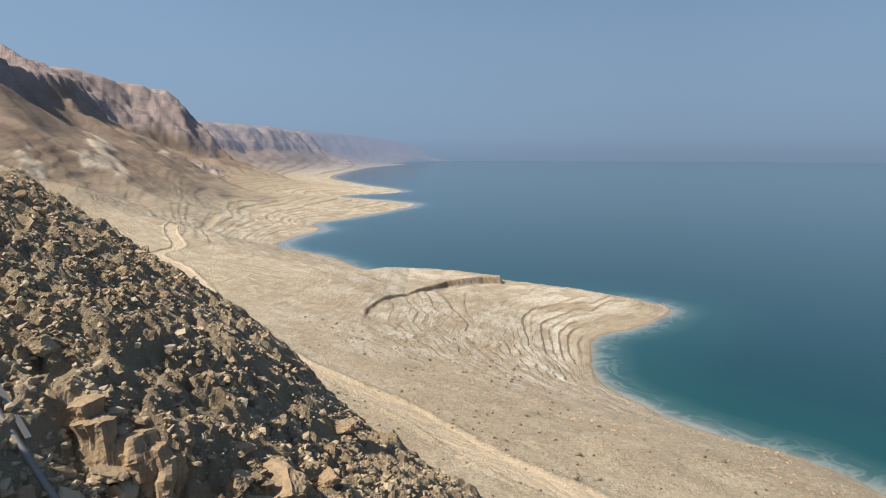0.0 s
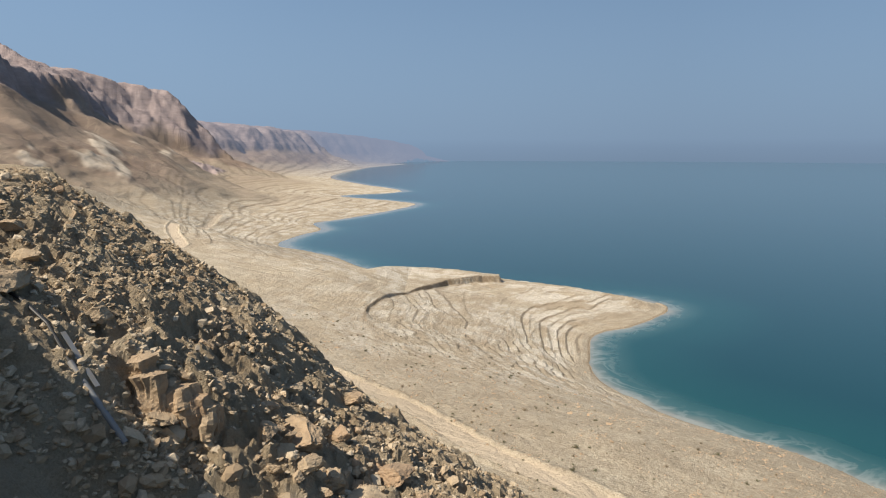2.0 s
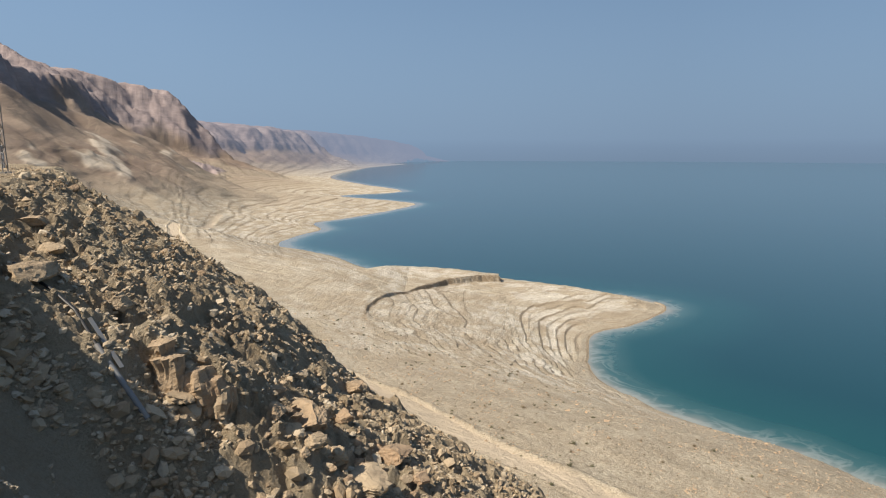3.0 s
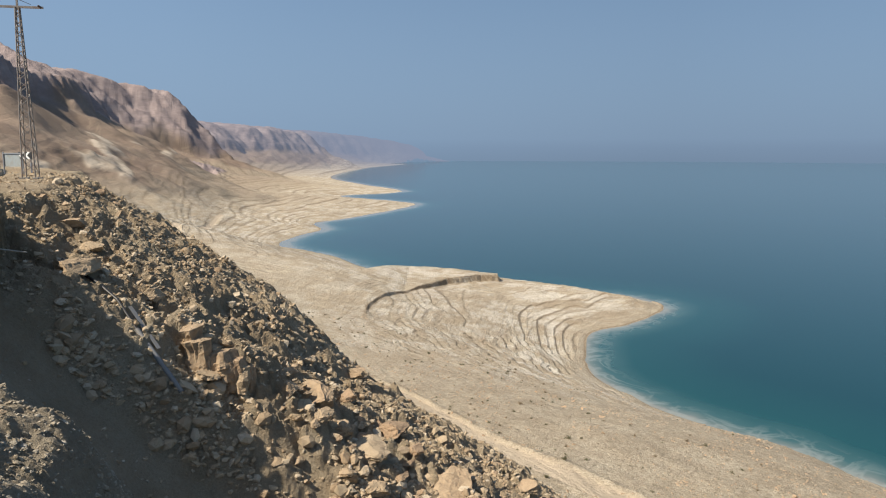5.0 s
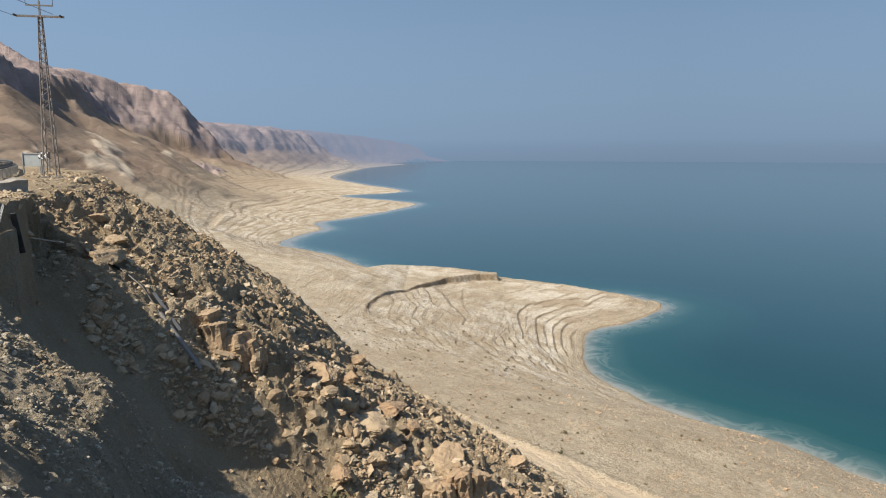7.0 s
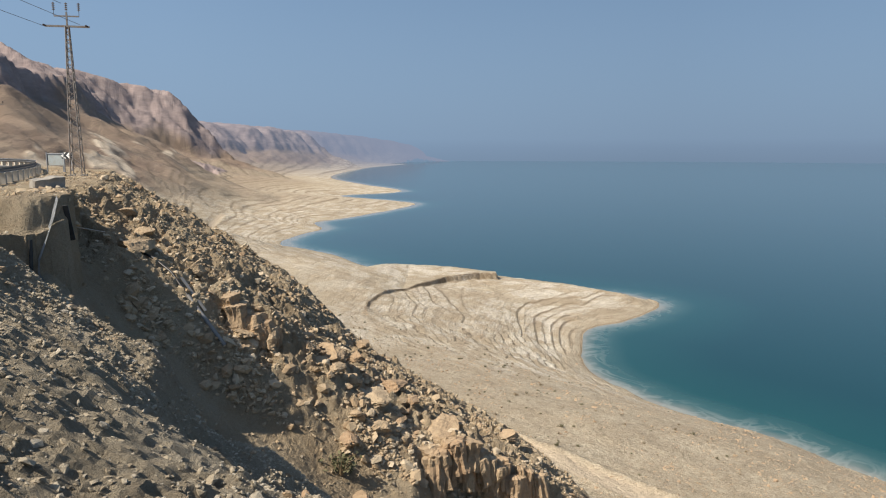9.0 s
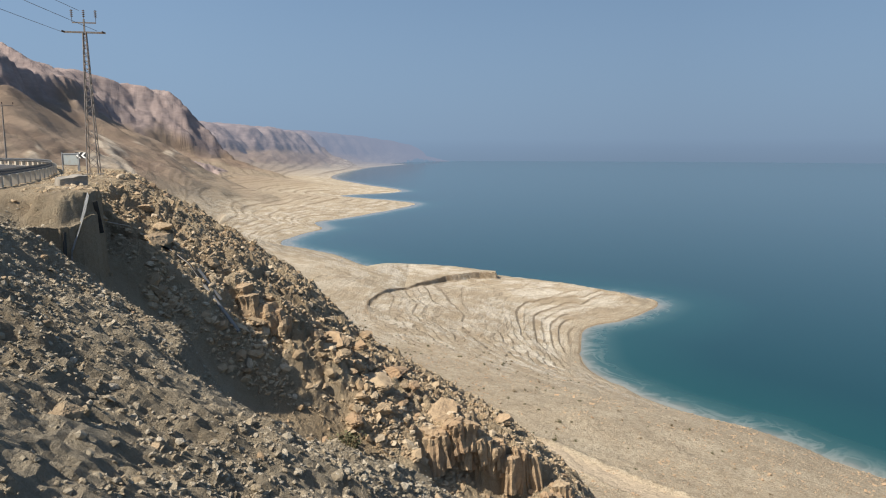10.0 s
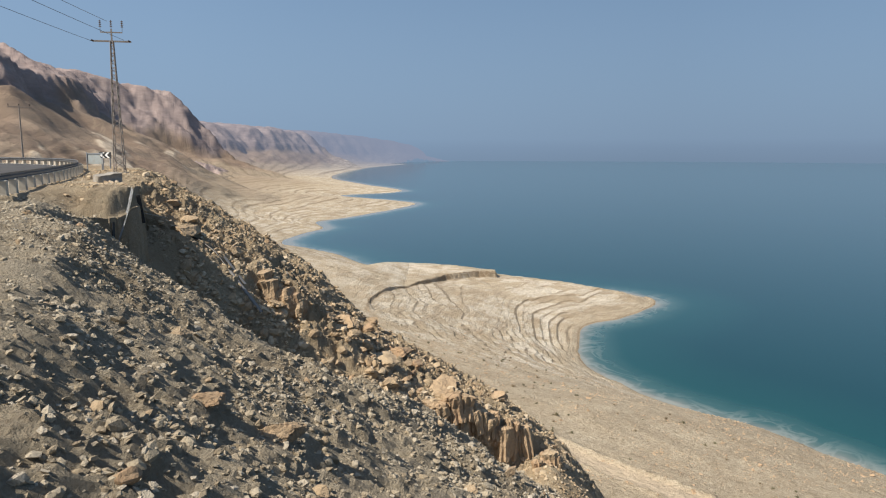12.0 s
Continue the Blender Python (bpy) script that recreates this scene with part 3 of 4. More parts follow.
def sheet_of(x0, x1, y0, y1, step, hole):
    px, py = np.meshgrid(np.arange(x0, x1 + step / 2, step), np.arange(y0, y1 + step / 2, step))
    pz, pd, pm = land(px, py)
    gone = (px > FX0 + 0.3) & (px < FX1 - 0.3) & (py > FY0 + 0.3) & (py < FY1 - 0.3) if hole else np.zeros(px.shape, bool)
    if hole:
        pz = pz - 0.05 * ((px > FX0) & (px < FX1) & (py > FY0) & (py < FY1))
    return grid_mesh("ground_slope", px, py, pz, ~cells(gone, np.logical_and), M_SLOPE, (), False)


slope = new("ground_slope", sheet_of(FX0, FX1, FY0, FY1, 0.095, False))
tagged(slope, "steep bluff of crumbling tan rubble under the road", "slope", kind="structure")
outer = new("ground_shoulder", sheet_of(X0, X1, Y0, Y1, 0.22, True))
tagged(outer, "stony tan shoulder and outer flank of the bluff", "slope", kind="structure")


def height(x, y):
    return land(np.atleast_1d(np.array(x, float)), np.atleast_1d(np.array(y, float)))[0]


# ---------------------------------------------------------------- helpers for things
def mesh_of(name, bm, material):
    me = bpy.data.meshes.new(name)
    bm.to_mesh(me)
    bm.free()
    me.materials.append(material)
    return me


def part(name, bm, material, parent, label=""):
    ob = new(name, mesh_of(name, bm, material))
    ob.parent = parent
    return tagged(ob, label)


def thing(name, at, label, category, group="", turn=0.0):
    ob = new(name)
    ob.matrix_world = pose(*at, 0, 0, turn)
    return tagged(ob, label, category, group)


def box(bm, lo, hi, m=Matrix()):
    c = [(a + b) / 2 for a, b in zip(lo, hi)]
    d = [b - a for a, b in zip(lo, hi)]
    bmesh.ops.create_cube(bm, size=1, matrix=m @ Matrix.Translation(c) @ Matrix.Diagonal((*d, 1)))


def bar(bm, a, b, w, d=None, seg=0):
    """A straight bar from a to b: square (or an angle's width), or round with seg sides."""
    a, b = Vector(a), Vector(b)
    m = Matrix.Translation((a + b) / 2) @ (b - a).to_track_quat("Z", "Y").to_matrix().to_4x4()
    n = (b - a).length
    if seg:
        bmesh.ops.create_cone(bm, cap_ends=True, segments=seg, radius1=w, radius2=d if d is not None else w, depth=n, matrix=m)
    else:
        bmesh.ops.create_cube(bm, size=1, matrix=m @ Matrix.Diagonal((w, d or w, n, 1)))


def one(draw, *args, **kw):
    bm = bmesh.new()
    draw(bm, *args, **kw)
    return bm


# ---------------------------------------------------------------- stones
def stone_shape(seed, level, cuts=7):
    """An angular stone of about unit size: a ball with flat faces struck off."""
    rng = np.random.default_rng(seed)
    bm = bmesh.new()
    bmesh.ops.create_icosphere(bm, subdivisions=level, radius=1)
    co = np.array([v.co for v in bm.verts])
    faces = np.array([[v.index for v in f.verts] for f in bm.faces])
    bm.free()
    for _ in range(cuts):
        n = rng.normal(size=3)
        n /= np.linalg.norm(n)
        over = np.maximum(co @ n - rng.uniform(0.45, 0.8), 0)
        co = co - over[:, None] * n
    co = co * (1 + rng.uniform(-0.05, 0.05, (len(co), 1)))
    return co * np.array([1, rng.uniform(0.6, 0.95), rng.uniform(0.38, 0.7)]), faces


SMALL = [stone_shape(100 + i, 1, 6) for i in range(16)]
LARGE = [stone_shape(200 + i, 2, 9) for i in range(16)]


def turns(rng, n, tilt):
    """Random rotation matrices, mostly about the upright."""
    a = rng.uniform(0, 2 * np.pi, n)
    b, c = rng.normal(0, tilt, n), rng.normal(0, tilt, n)
    z, o = np.zeros(n), np.ones(n)
    rz = np.stack([np.cos(a), -np.sin(a), z, np.sin(a), np.cos(a), z, z, z, o], -1).reshape(n, 3, 3)
    rx = np.stack([o, z, z, z, np.cos(b), -np.sin(b), z, np.sin(b), np.cos(b)], -1).reshape(n, 3, 3)
    ry = np.stack([np.cos(c), z, np.sin(c), z, o, z, -np.sin(c), z, np.cos(c)], -1).reshape(n, 3, 3)
    return ry @ rx @ rz


def heap(name, x, y, z, size, shapes, seed, material, label):
    """Very many loose stones in one sheet of stuff."""
    rng = np.random.default_rng(seed)
    kind = rng.integers(0, len(shapes), len(x))
    verts, faces, start = [], [], 0
    for k, (co, fa) in enumerate(shapes):
        sel = np.nonzero(kind == k)[0]
        r = turns(rng, len(sel), 0.45) * size[sel][:, None, None]
        v = np.einsum("nij,vj->nvi", r, co) + np.stack([x[sel], y[sel], z[sel]], -1)[:, None, :]
        f = fa[None] + (np.arange(len(sel)) * len(co))[:, None, None] + start
        verts.append(v.reshape(-1, 3)), faces.append(f.reshape(-1, 3))
        start += len(sel) * len(co)
    verts, faces = np.concatenate(verts), np.concatenate(faces)
    me = bpy.data.meshes.new(name)
    me.vertices.add(len(verts))
    me.vertices.foreach_set("co", verts.astype(np.float32).ravel())
    me.loops.add(faces.size)
    me.loops.foreach_set("vertex_index", faces.astype(np.int32).ravel())
    me.polygons.add(len(faces))
    me.polygons.foreach_set("loop_start", np.arange(0, faces.size, 3, dtype=np.int32))
    me.update(calc_edges=True)
    me.polygons.foreach_set("use_smooth", np.zeros(len(faces), bool))
    me.materials.append(material)
    return tagged(new(name, me), label, "stones", kind="stuff")


def scatter(n, seed, x0, x1, y0, y1, chance):
    rng = np.random.default_rng(seed)
    x, y = rng.uniform(x0, x1, n), rng.uniform(y0, y1, n)
    z = height(x, y)
    across = y - np.interp(x, [p[0] for p in GULLY], [p[1] for p in GULLY])
    bare = (across > -3.2) & (across < 1.3) & (x < -2.5)
    flat = z > ROAD - 0.35
    clump = fbm(x / 2.2, y / 2.2, 205, 3)
    p = chance * np.where(bare, 0.10, 1) * np.where(flat, np.where(x > -20.3, 0.6, 0.2), 1) * np.clip(0.55 + 1.1 * clump, 0.08, 1.3)
    p = np.where((x < -19.5) & (y < 30), p * 0.3, p)
    ok = rng.uniform(0, 1, n) < p
    return x[ok], y[ok], z[ok], rng


def in_front(x, y):
    return y < 40 - 0.45 * (x + 6)


# fine grit on the near bank, blocks on the far one
x, y, z, rng = scatter(150000, 11, -20.5, 6, -24, 14, 0.8)
sz = np.clip(rng.lognormal(-3.15, 0.52, len(x)), 0.02, 0.19)


def tiny_shapes():
    """Small broken stones: knocked-about blocks of eight corners."""
    out = []
    for i in range(16):
        rng = np.random.default_rng(400 + i)
        a = np.array([(u, v, w) for u in (-1, 1) for v in (-1, 1) for w in (-1, 1)], float) * 0.7
        a = a / np.linalg.norm(a, axis=1)[:, None] * 0.95
        a = (a + rng.uniform(-0.34, 0.34, a.shape)) * np.array([1.15, rng.uniform(0.55, 1), rng.uniform(0.28, 0.65)])
        q = [(0, 1, 3, 2), (4, 6, 7, 5), (0, 4, 5, 1), (2, 3, 7, 6), (0, 2, 6, 4), (1, 5, 7, 3)]
        f = np.array([t for k in q for t in ((k[0], k[1], k[2]), (k[0], k[2], k[3]))])
        out.append((a, f))
    return out


few = sz > 0.062
heap("scree", x[~few], y[~few], z[~few] + 0.1 * sz[~few], sz[~few], tiny_shapes(), 12, M_STONE, "pale grey gravel strewn over the bluff")
heap("scree", x[few], y[few], z[few], sz[few], SMALL, 18, M_STONE, "pale grey stones strewn over the bluff")
x, y, z, rng = scatter(60000, 13, -34, 12, 12, 48, 0.85)
ok = in_front(x, y)
x, y, z = x[ok], y[ok], z[ok]
sz = np.clip(rng.lognormal(-2.6, 0.5, len(x)), 0.03, 0.26)
heap("scree", x, y, z + 0.1 * sz, sz, tiny_shapes(), 14, M_STONE_TAN, "tan gravel and chips strewn over the bluff")
x, y, z, rng = scatter(11000, 15, -26, 11, 13, 42, 0.8)
ok = in_front(x, y)
x, y, z = x[ok], y[ok], z[ok]
sz = np.clip(rng.lognormal(-2.1, 0.48, len(x)), 0.07, 0.44)
few = sz > 0.13
heap("rubble", x[few], y[few], z[few], sz[few], SMALL, 16, M_STONE_TAN, "angular fist to head sized tan stones")
heap("rubble", x[~few], y[~few], z[~few], sz[~few] * 1.1, tiny_shapes(), 25, M_STONE_TAN, "angular fist sized tan stones")

# blocks covering the gully's far bank
x, y, z, rng = scatter(9000, 23, -14, 4, 15, 22, 1.0)
across = y - np.interp(x, [p[0] for p in GULLY], [p[1] for p in GULLY])
ok = (across > 1.0) & (across < 5.5)
x, y, z = x[ok][:2200], y[ok][:2200], z[ok][:2200]
sz = np.clip(rng.lognormal(-2.0, 0.55, len(x)), 0.07, 0.55)
heap("rubble", x, y, z - 0.05 * sz, sz, SMALL, 24, M_STONE_TAN, "tumbled tan blocks on the gully's far bank")

# stones on the shelf below
rng = np.random.default_rng(19)
x, y = rng.uniform(-60, 125, 26000), rng.uniform(92, 300, 26000)
near_shore = inland_distance(x, y)
ok = (near_shore > 4) & (line_distance(x, y, TRACK_LINE) > 2.8) & (fbm(x / 12, y / 12, 23, 3) + 0.4 * rng.uniform(-1, 1, 26000) > 0.0) & (rng.uniform(0, 1, 26000) < np.interp(y, [92, 180, 300], [1, 0.7, 0.15]))
x, y = x[ok], y[ok]
z = height(x, y)
sz = np.clip(rng.lognormal(-1.7, 0.5, len(x)), 0.08, 0.7)
heap("shelf_stones", x, y, z, sz, tiny_shapes(), 20, M_BOULDER, "scattered tan stones on the pale shelf")

# larger stones that can be told apart, part of the slope
STONE_MESH = []
for i, (co, fa) in enumerate(LARGE):
    me = bpy.data.meshes.new("stone")
    me.from_pydata(co.tolist(), [], fa.tolist())
    me.materials.append(M_BOULDER)
    STONE_MESH.append(me)
x, y, z, rng = scatter(900, 17, -24, 9, -22, 40, 0.8)
ok = in_front(x, y)
x, y, z = x[ok][:290], y[ok][:290], z[ok][:290]
for a, b, c in zip(x, y, z):
    k = float(np.clip(rng.lognormal(-0.95, 0.3), 0.22, 0.7)) * (0.36 if b < 10 else 0.66)
    ob = new("stone", STONE_MESH[int(rng.integers(0, 16))])
    ob.parent = slope
    ob.matrix_world = Matrix.LocRotScale((a, b, c + 0.05 * k), Euler((rng.normal(0, 0.4), rng.normal(0, 0.4), rng.uniform(0, 6.3))), (k, k, k))


def boulder_mesh(seed, rough):
    co, fa = stone_shape(seed, 4, 16)
    me = bpy.data.meshes.new("boulder")
    out = []
    for v in co:
        p = Vector(v)
        n = noise.fractal(p * 1.7 + Vector((seed, 0, 0)), 0.9, 2.1, 4) * 0.12 * rough + noise.fractal(p * 6 + Vector((0, seed, 0)), 0.5, 2.1, 5) * 0.075
        out.append(tuple(p * (1 + n)))
    me.from_pydata(out, [], fa.tolist())
    me.polygons.foreach_set("use_smooth", np.zeros(len(fa), bool))
    me.materials.append(M_BOULDER)
    return me


BOULDERS = [    # x, y, half length, turn, tilt
    (-5.2, 22.4, 1.35, -20, 12), (-1.8, 23.9, 1.05, 30, 0), (-2.9, 20.6, 1.35, 10, 10), (-5.6, 20.4, 0.75, 70, 30), (1.1, 21.1, 1.35, -35, 15),
    (-2.9, 15.0, 0.75, 20, 0), (-3.6, 17.2, 0.75, 50, 10), (-15.6, 22.6, 0.75, 0, 0), (-14.7, 19.4, 1.25, 20, 0), (-1.4, 15.2, 0.85, 110, 0),
    (-6.2, 20.4, 0.7, 95, 20), (5.2, 25.0, 0.8, 10, 0), (-4.6, 19.8, 0.7, 40, 40), (-1.75, -12.3, 0.55, 20, 0), (-4.4, -9.6, 0.40, 60, 0),
    (-2.7, -13.0, 0.33, 0, 0), (-9.0, 18.5, 0.8, 80, 30), (1.8, 21.9, 0.7, 0, 0), (-0.6, 22.4, 0.6, 60, 0), (-4.1, 24.2, 0.65, 15, 0),
    (-12.2, 20.9, 0.7, 40, 0), (-17.4, 24.5, 0.8, 10, 0), (-9.8, 24.8, 0.6, 0, 0), (-6.6, 27.0, 0.7, 50, 0), (-13.5, 29.5, 0.7, 120, 0),
    (-4.8, 33.5, 0.8, 0, 0), (-2.2, 18.6, 0.8, 0, 0), (-6.8, 23.0, 0.6, 33, 0), (-19.2, 28.0, 0.6, 0, 0), (-10.5, -1.5, 0.40, 0, 0),
]
brng = np.random.default_rng(91)
while len(BOULDERS) < 85:          # the fallen cluster above the gully's mouth
    a, b = brng.normal(-2.8, 2.3), brng.normal(20.8, 1.9)
    if b > 17.2 + 0.2 * (a + 3) and all(math.hypot(a - q[0], b - q[1]) > 0.55 * (q[2] + 0.3) for q in BOULDERS):
        BOULDERS.append((a, b, float(np.clip(brng.lognormal(-1.0, 0.3), 0.25, 0.7)), brng.uniform(0, 360), brng.uniform(-25, 25)))
bx, by = [b[0] for b in BOULDERS], [b[1] for b in BOULDERS]
for i, ((a, b, k, turn, tilt), zb) in enumerate(zip(BOULDERS, height(bx, by))):
    ob = new("boulder", boulder_mesh(500 + i, 1.0))
    ob.matrix_world = pose(a, b, zb + 0.22 * k, tilt, 0, turn) @ Matrix.Diagonal((k, k, k, 1))
    tagged(ob, "large weathered ochre boulder" if k > 0.95 else "weathered ochre boulder lying on the rubble slope", "boulder", "boulders on the bluff")

# fluted pillars of crumbling marl on the two small cliffs
def pillar_mesh(seed):
    """A flat-topped column of marl, furrowed from top to bottom."""
    rng = np.random.default_rng(seed)
    seg, rings = 22, 12
    lobes = rng.uniform(0, 6.28, 4)
    verts, faces = [], []
    for k in range(rings + 3):
        h = min(k / rings, 1.0)
        shrink = (1.0, 0.62, 0.22)[max(k - rings, 0)] if k >= rings else 1.0
        for i in range(seg):
            a = 2 * math.pi * i / seg
            d = Vector((math.cos(a), math.sin(a), 0))
            furrow = 0.16 * math.sin(3 * a + lobes[0]) + 0.13 * math.sin(5 * a + lobes[1]) + 0.10 * math.sin(8 * a + lobes[2] + 0.8 * h)
            rough = noise.fractal(Vector((d.x * 2, d.y * 2, h * 2.2 + seed)), 0.7, 2.1, 4) * 0.22
            r = (0.95 - 0.08 * h + 0.09 * math.sin(7 * h + lobes[3])) * (1 + furrow + rough) * shrink
            z = -2.4 + 3.3 * h + 0.07 * (k - rings if k > rings else 0) + noise.noise(Vector((d.x * 3, d.y * 3, h * 5 + seed))) * 0.12
            verts.append((d.x * r, d.y * r, z))
    for k in range(rings + 2):
        for i in range(seg):
            j = (i + 1) % seg
            faces.append((k * seg + i, k * seg + j, (k + 1) * seg + j, (k + 1) * seg + i))
    faces.append(tuple((rings + 2) * seg + i for i in range(seg)))
    faces.append(tuple(reversed(range(seg))))
    me = bpy.data.meshes.new("pillar")
    me.from_pydata(verts, [], faces)
    me.materials.append(M_BOULDER)
    return me


PILLARS = [pillar_mesh(820 + i) for i in range(7)]


def outcrop(ends, n, wide, tall, seed, label):
    rng = np.random.default_rng(seed)
    t = thing("rock_outcrop", (*ends[0], float(height([ends[0][0]], [ends[0][1]])[0])), label, "rock outcrop", "outcrops on the bluff")
    (ax, ay), (bx2, by2) = ends
    for i in range(n):
        k = (i + rng.uniform(0.1, 0.9)) / n
        x, y = ax + (bx2 - ax) * k, ay + (by2 - ay) * k - 0.25 + rng.normal(0, 0.18)
        top = float(height([x], [y + 1.1])[0])
        w, h = wide * rng.uniform(0.6, 1.25), tall * rng.uniform(0.75, 1.15)
        ob = new("pillar", PILLARS[int(rng.integers(0, 7))])
        ob.parent = t
        ob.matrix_world = Matrix.LocRotScale((x, y, top - h + 0.12 + rng.uniform(-0.40, 0.12)), Euler((rng.normal(0, 0.13), rng.normal(0, 0.13), rng.uniform(0, 6.3))), (w, w, h / 1.0))


outcrop([(0.2, 18.9), (4.6, 21.0)], 24, 0.46, 0.62, 31, "crumbling ochre cliff of fluted marl pillars")
outcrop([(-9.9, 19.0), (-7.6, 19.5)], 9, 0.52, 0.42, 32, "crumbling ochre rock face above the gully")
outcrop([(4.9, 20.8), (6.9, 21.8)], 7, 0.40, 0.75, 33, "crumbling ochre marl pinnacle at the cliff's end")
outcrop([(7.2, 20.5), (8.9, 21.5)], 6, 0.46, 0.62, 34, "low fluted ochre marl knob beside the cliff")

# ---------------------------------------------------------------- road, guard rail, pylon
asphalt = Mat("asphalt", 0.85, 0.3)
asphalt.colour(asphalt.mix(asphalt.span(asphalt.noise(0.6, 6), 0.4, 0.7), (0.055, 0.055, 0.058), (0.10, 0.095, 0.088))).bump(asphalt.noise(60, 3), 0.4, 0.01)
M_PAINT = plain_metal("road_paint", (0.72, 0.72, 0.68), 0.7, 0.0, (0.3, 0.28, 0.25), 0.6, 2.0)
RAIL = rounded([(-12.0, -46.0), (-13.5, -22.0), (-17.0, 0.0), (-20.6, 12.0), (-25.8, 26.5), (-33.0, 43.0), (-44.0, 60.0), (-60.0, 72.0), (-85.0, 82.0), (-120.0, 88.0)], 6)


def offset(line, d):
    out = []
    for i, p in enumerate(line):
        a, b = Vector(line[max(i - 1, 0)]), Vector(line[min(i + 1, len(line) - 1)])
        t = (b - a).normalized()
        out.append((p[0] - t.y * d, p[1] + t.x * d))
    return out


def ribbon(line, d0, d1, z, step=None):
    bm = bmesh.new()
    a, b = offset(line, d0), offset(line, d1)
    rows = [(bm.verts.new((*p, z)), bm.verts.new((*q, z))) for p, q in zip(a, b)]
    for (p, q), (r, t) in zip(rows, rows[1:]):
        bm.faces.new((p, r, t, q))
    bm.normal_update()
    for f in bm.faces:
        if f.normal.z < 0:
            f.normal_flip()
    return bm


road = new("road", mesh_of("road", ribbon(RAIL, 1.0, 10.0, ROAD + 0.22), asphalt.m))
tagged(road, "grey asphalt road along the edge of the bluff", "road", kind="structure")
for d0, d1 in ((1.35, 1.5), (9.4, 9.55)):
    ln = new("trim", mesh_of("trim", ribbon(RAIL, d0, d1, ROAD + 0.226), M_PAINT))
    tagged(ln, "worn white edge line on the road", "road marking", kind="structure")


def even(line, step):
    """Points at even steps along a polyline, with their headings."""
    out, left = [], 0.0
    for a, b in zip(line, line[1:]):
        a, b = Vector(a), Vector(b)
        n = (b - a).length
        while left < n:
            p = a.lerp(b, left / n)
            out.append((p.x, p.y, math.atan2(b.y - a.y, b.x - a.x)))
            left += step
        left -= n
    return out


def beam_profile(bm, line, z):
    """A W-shaped steel strip along a line."""
    prof = [(0.00, 0.19), (0.03, 0.17), (0.08, 0.11), (0.08, 0.07), (0.015, 0.02), (0.015, -0.02), (0.08, -0.07), (0.08, -0.11), (0.03, -0.17), (0.0, -0.19)]
    rows = []
    for k, h in prof:
        rows.append([bm.verts.new((*p, z + h)) for p in offset(line, k)])
    for r, q in zip(rows, rows[1:]):
        for i in range(len(line) - 1):
            bm.faces.new((r[i], r[i + 1], q[i + 1], q[i]))


def guard_rail():
    rail = thing("guard_rail", (0, 0, 0), "galvanised steel guard rail on posts along the road", "guard rail")
    bm = bmesh.new()
    beam_profile(bm, RAIL, ROAD + 0.78)
    bmesh.ops.solidify(bm, geom=bm.faces[:], thickness=0.006)
    part("beam", bm, M_BEAM, rail)
    bm = bmesh.new()
    box(bm, (-0.20, -0.36, -0.4), (0.20, -0.01, 0.66))
    bmesh.ops.bevel(bm, geom=bm.edges[:], offset=0.02, segments=1, affect="EDGES")
    post_me = mesh_of("post", bm, M_POST)
    for a, b, h in even(RAIL, 2.0):
        ob = new("post", post_me)
        ob.parent = rail
        ob.matrix_world = pose(a, b, ROAD, 0, 0, math.degrees(h))


guard_rail()

# chevron board and its neighbour
M_SIGN = plain_metal("sign_white", (0.78, 0.78, 0.76), 0.5, 0.0, (0.5, 0.45, 0.36), 0.3)
M_BLACK = plain_metal("sign_black", (0.02, 0.02, 0.02), 0.5, 0.0, (0.08, 0.07, 0.06), 0.3)
M_BACK = plain_metal("sign_back", (0.36, 0.40, 0.40), 0.55, 0.3, (0.30, 0.25, 0.18), 0.5)


def chevron_sign():
    t = thing("chevron_sign", (-31.5, 45.2, ROAD), "black road bend board with two white chevrons", "road sign", turn=-28)
    for k in (-0.6, 0.6):
        part("post", one(bar, (k, 0.05, -0.3), (k, 0.05, 1.75), 0.06, seg=8), M_ZINC, t)
    panel = part("panel", one(box, (-0.86, -0.012, 1.20), (0.86, 0.012, 1.76)), M_BLACK, t)
    for k in (-0.42, 0.30):
        bm = bmesh.new()
        pts = [(k + 0.38, 0.26), (k + 0.06, 0.26), (k - 0.34, 0.0), (k + 0.06, -0.26), (k + 0.38, -0.26), (k - 0.02, 0.0)]
        vs = [bm.verts.new((a, -0.016, 1.48 + b)) for a, b in pts]
        bm.faces.new((vs[0], vs[1], vs[2], vs[5])), bm.faces.new((vs[5], vs[2], vs[3], vs[4]))
        part("chevron", bm, M_SIGN, panel, "white arrow stripe")
    t = thing("road_sign", (-32.75, 45.7, ROAD), "grey road board seen from behind on two posts", "road sign", turn=-20)
    for k in (-1.0, 1.0):
        part("post", one(bar, (k, 0.0, -0.3), (k, 0.0, 1.75), 0.06, seg=8), M_ZINC, t)
    part("panel", one(box, (-1.0, 0.04, 0.62), (1.0, 0.07, 1.62)), M_BACK, t)
    part("rail", one(box, (-1.06, -0.03, 1.60), (1.06, 0.03, 1.68)), M_ZINC, t)


chevron_sign()


def insulator(bm, base, h=0.42):
    x, y, z = base
    bar(bm, base, (x, y, z + h), 0.018, seg=6)
    for k in range(4):
        bar(bm, (x, y, z + h * (0.42 + 0.15 * k)), (x, y, z + h * (0.42 + 0.15 * k) + 0.07), 0.12, 0.05, 10)


M_CERAMIC = plain_metal("dark_ceramic", (0.06, 0.04, 0.035), 0.25, 0.0, (0.16, 0.12, 0.09), 0.4)


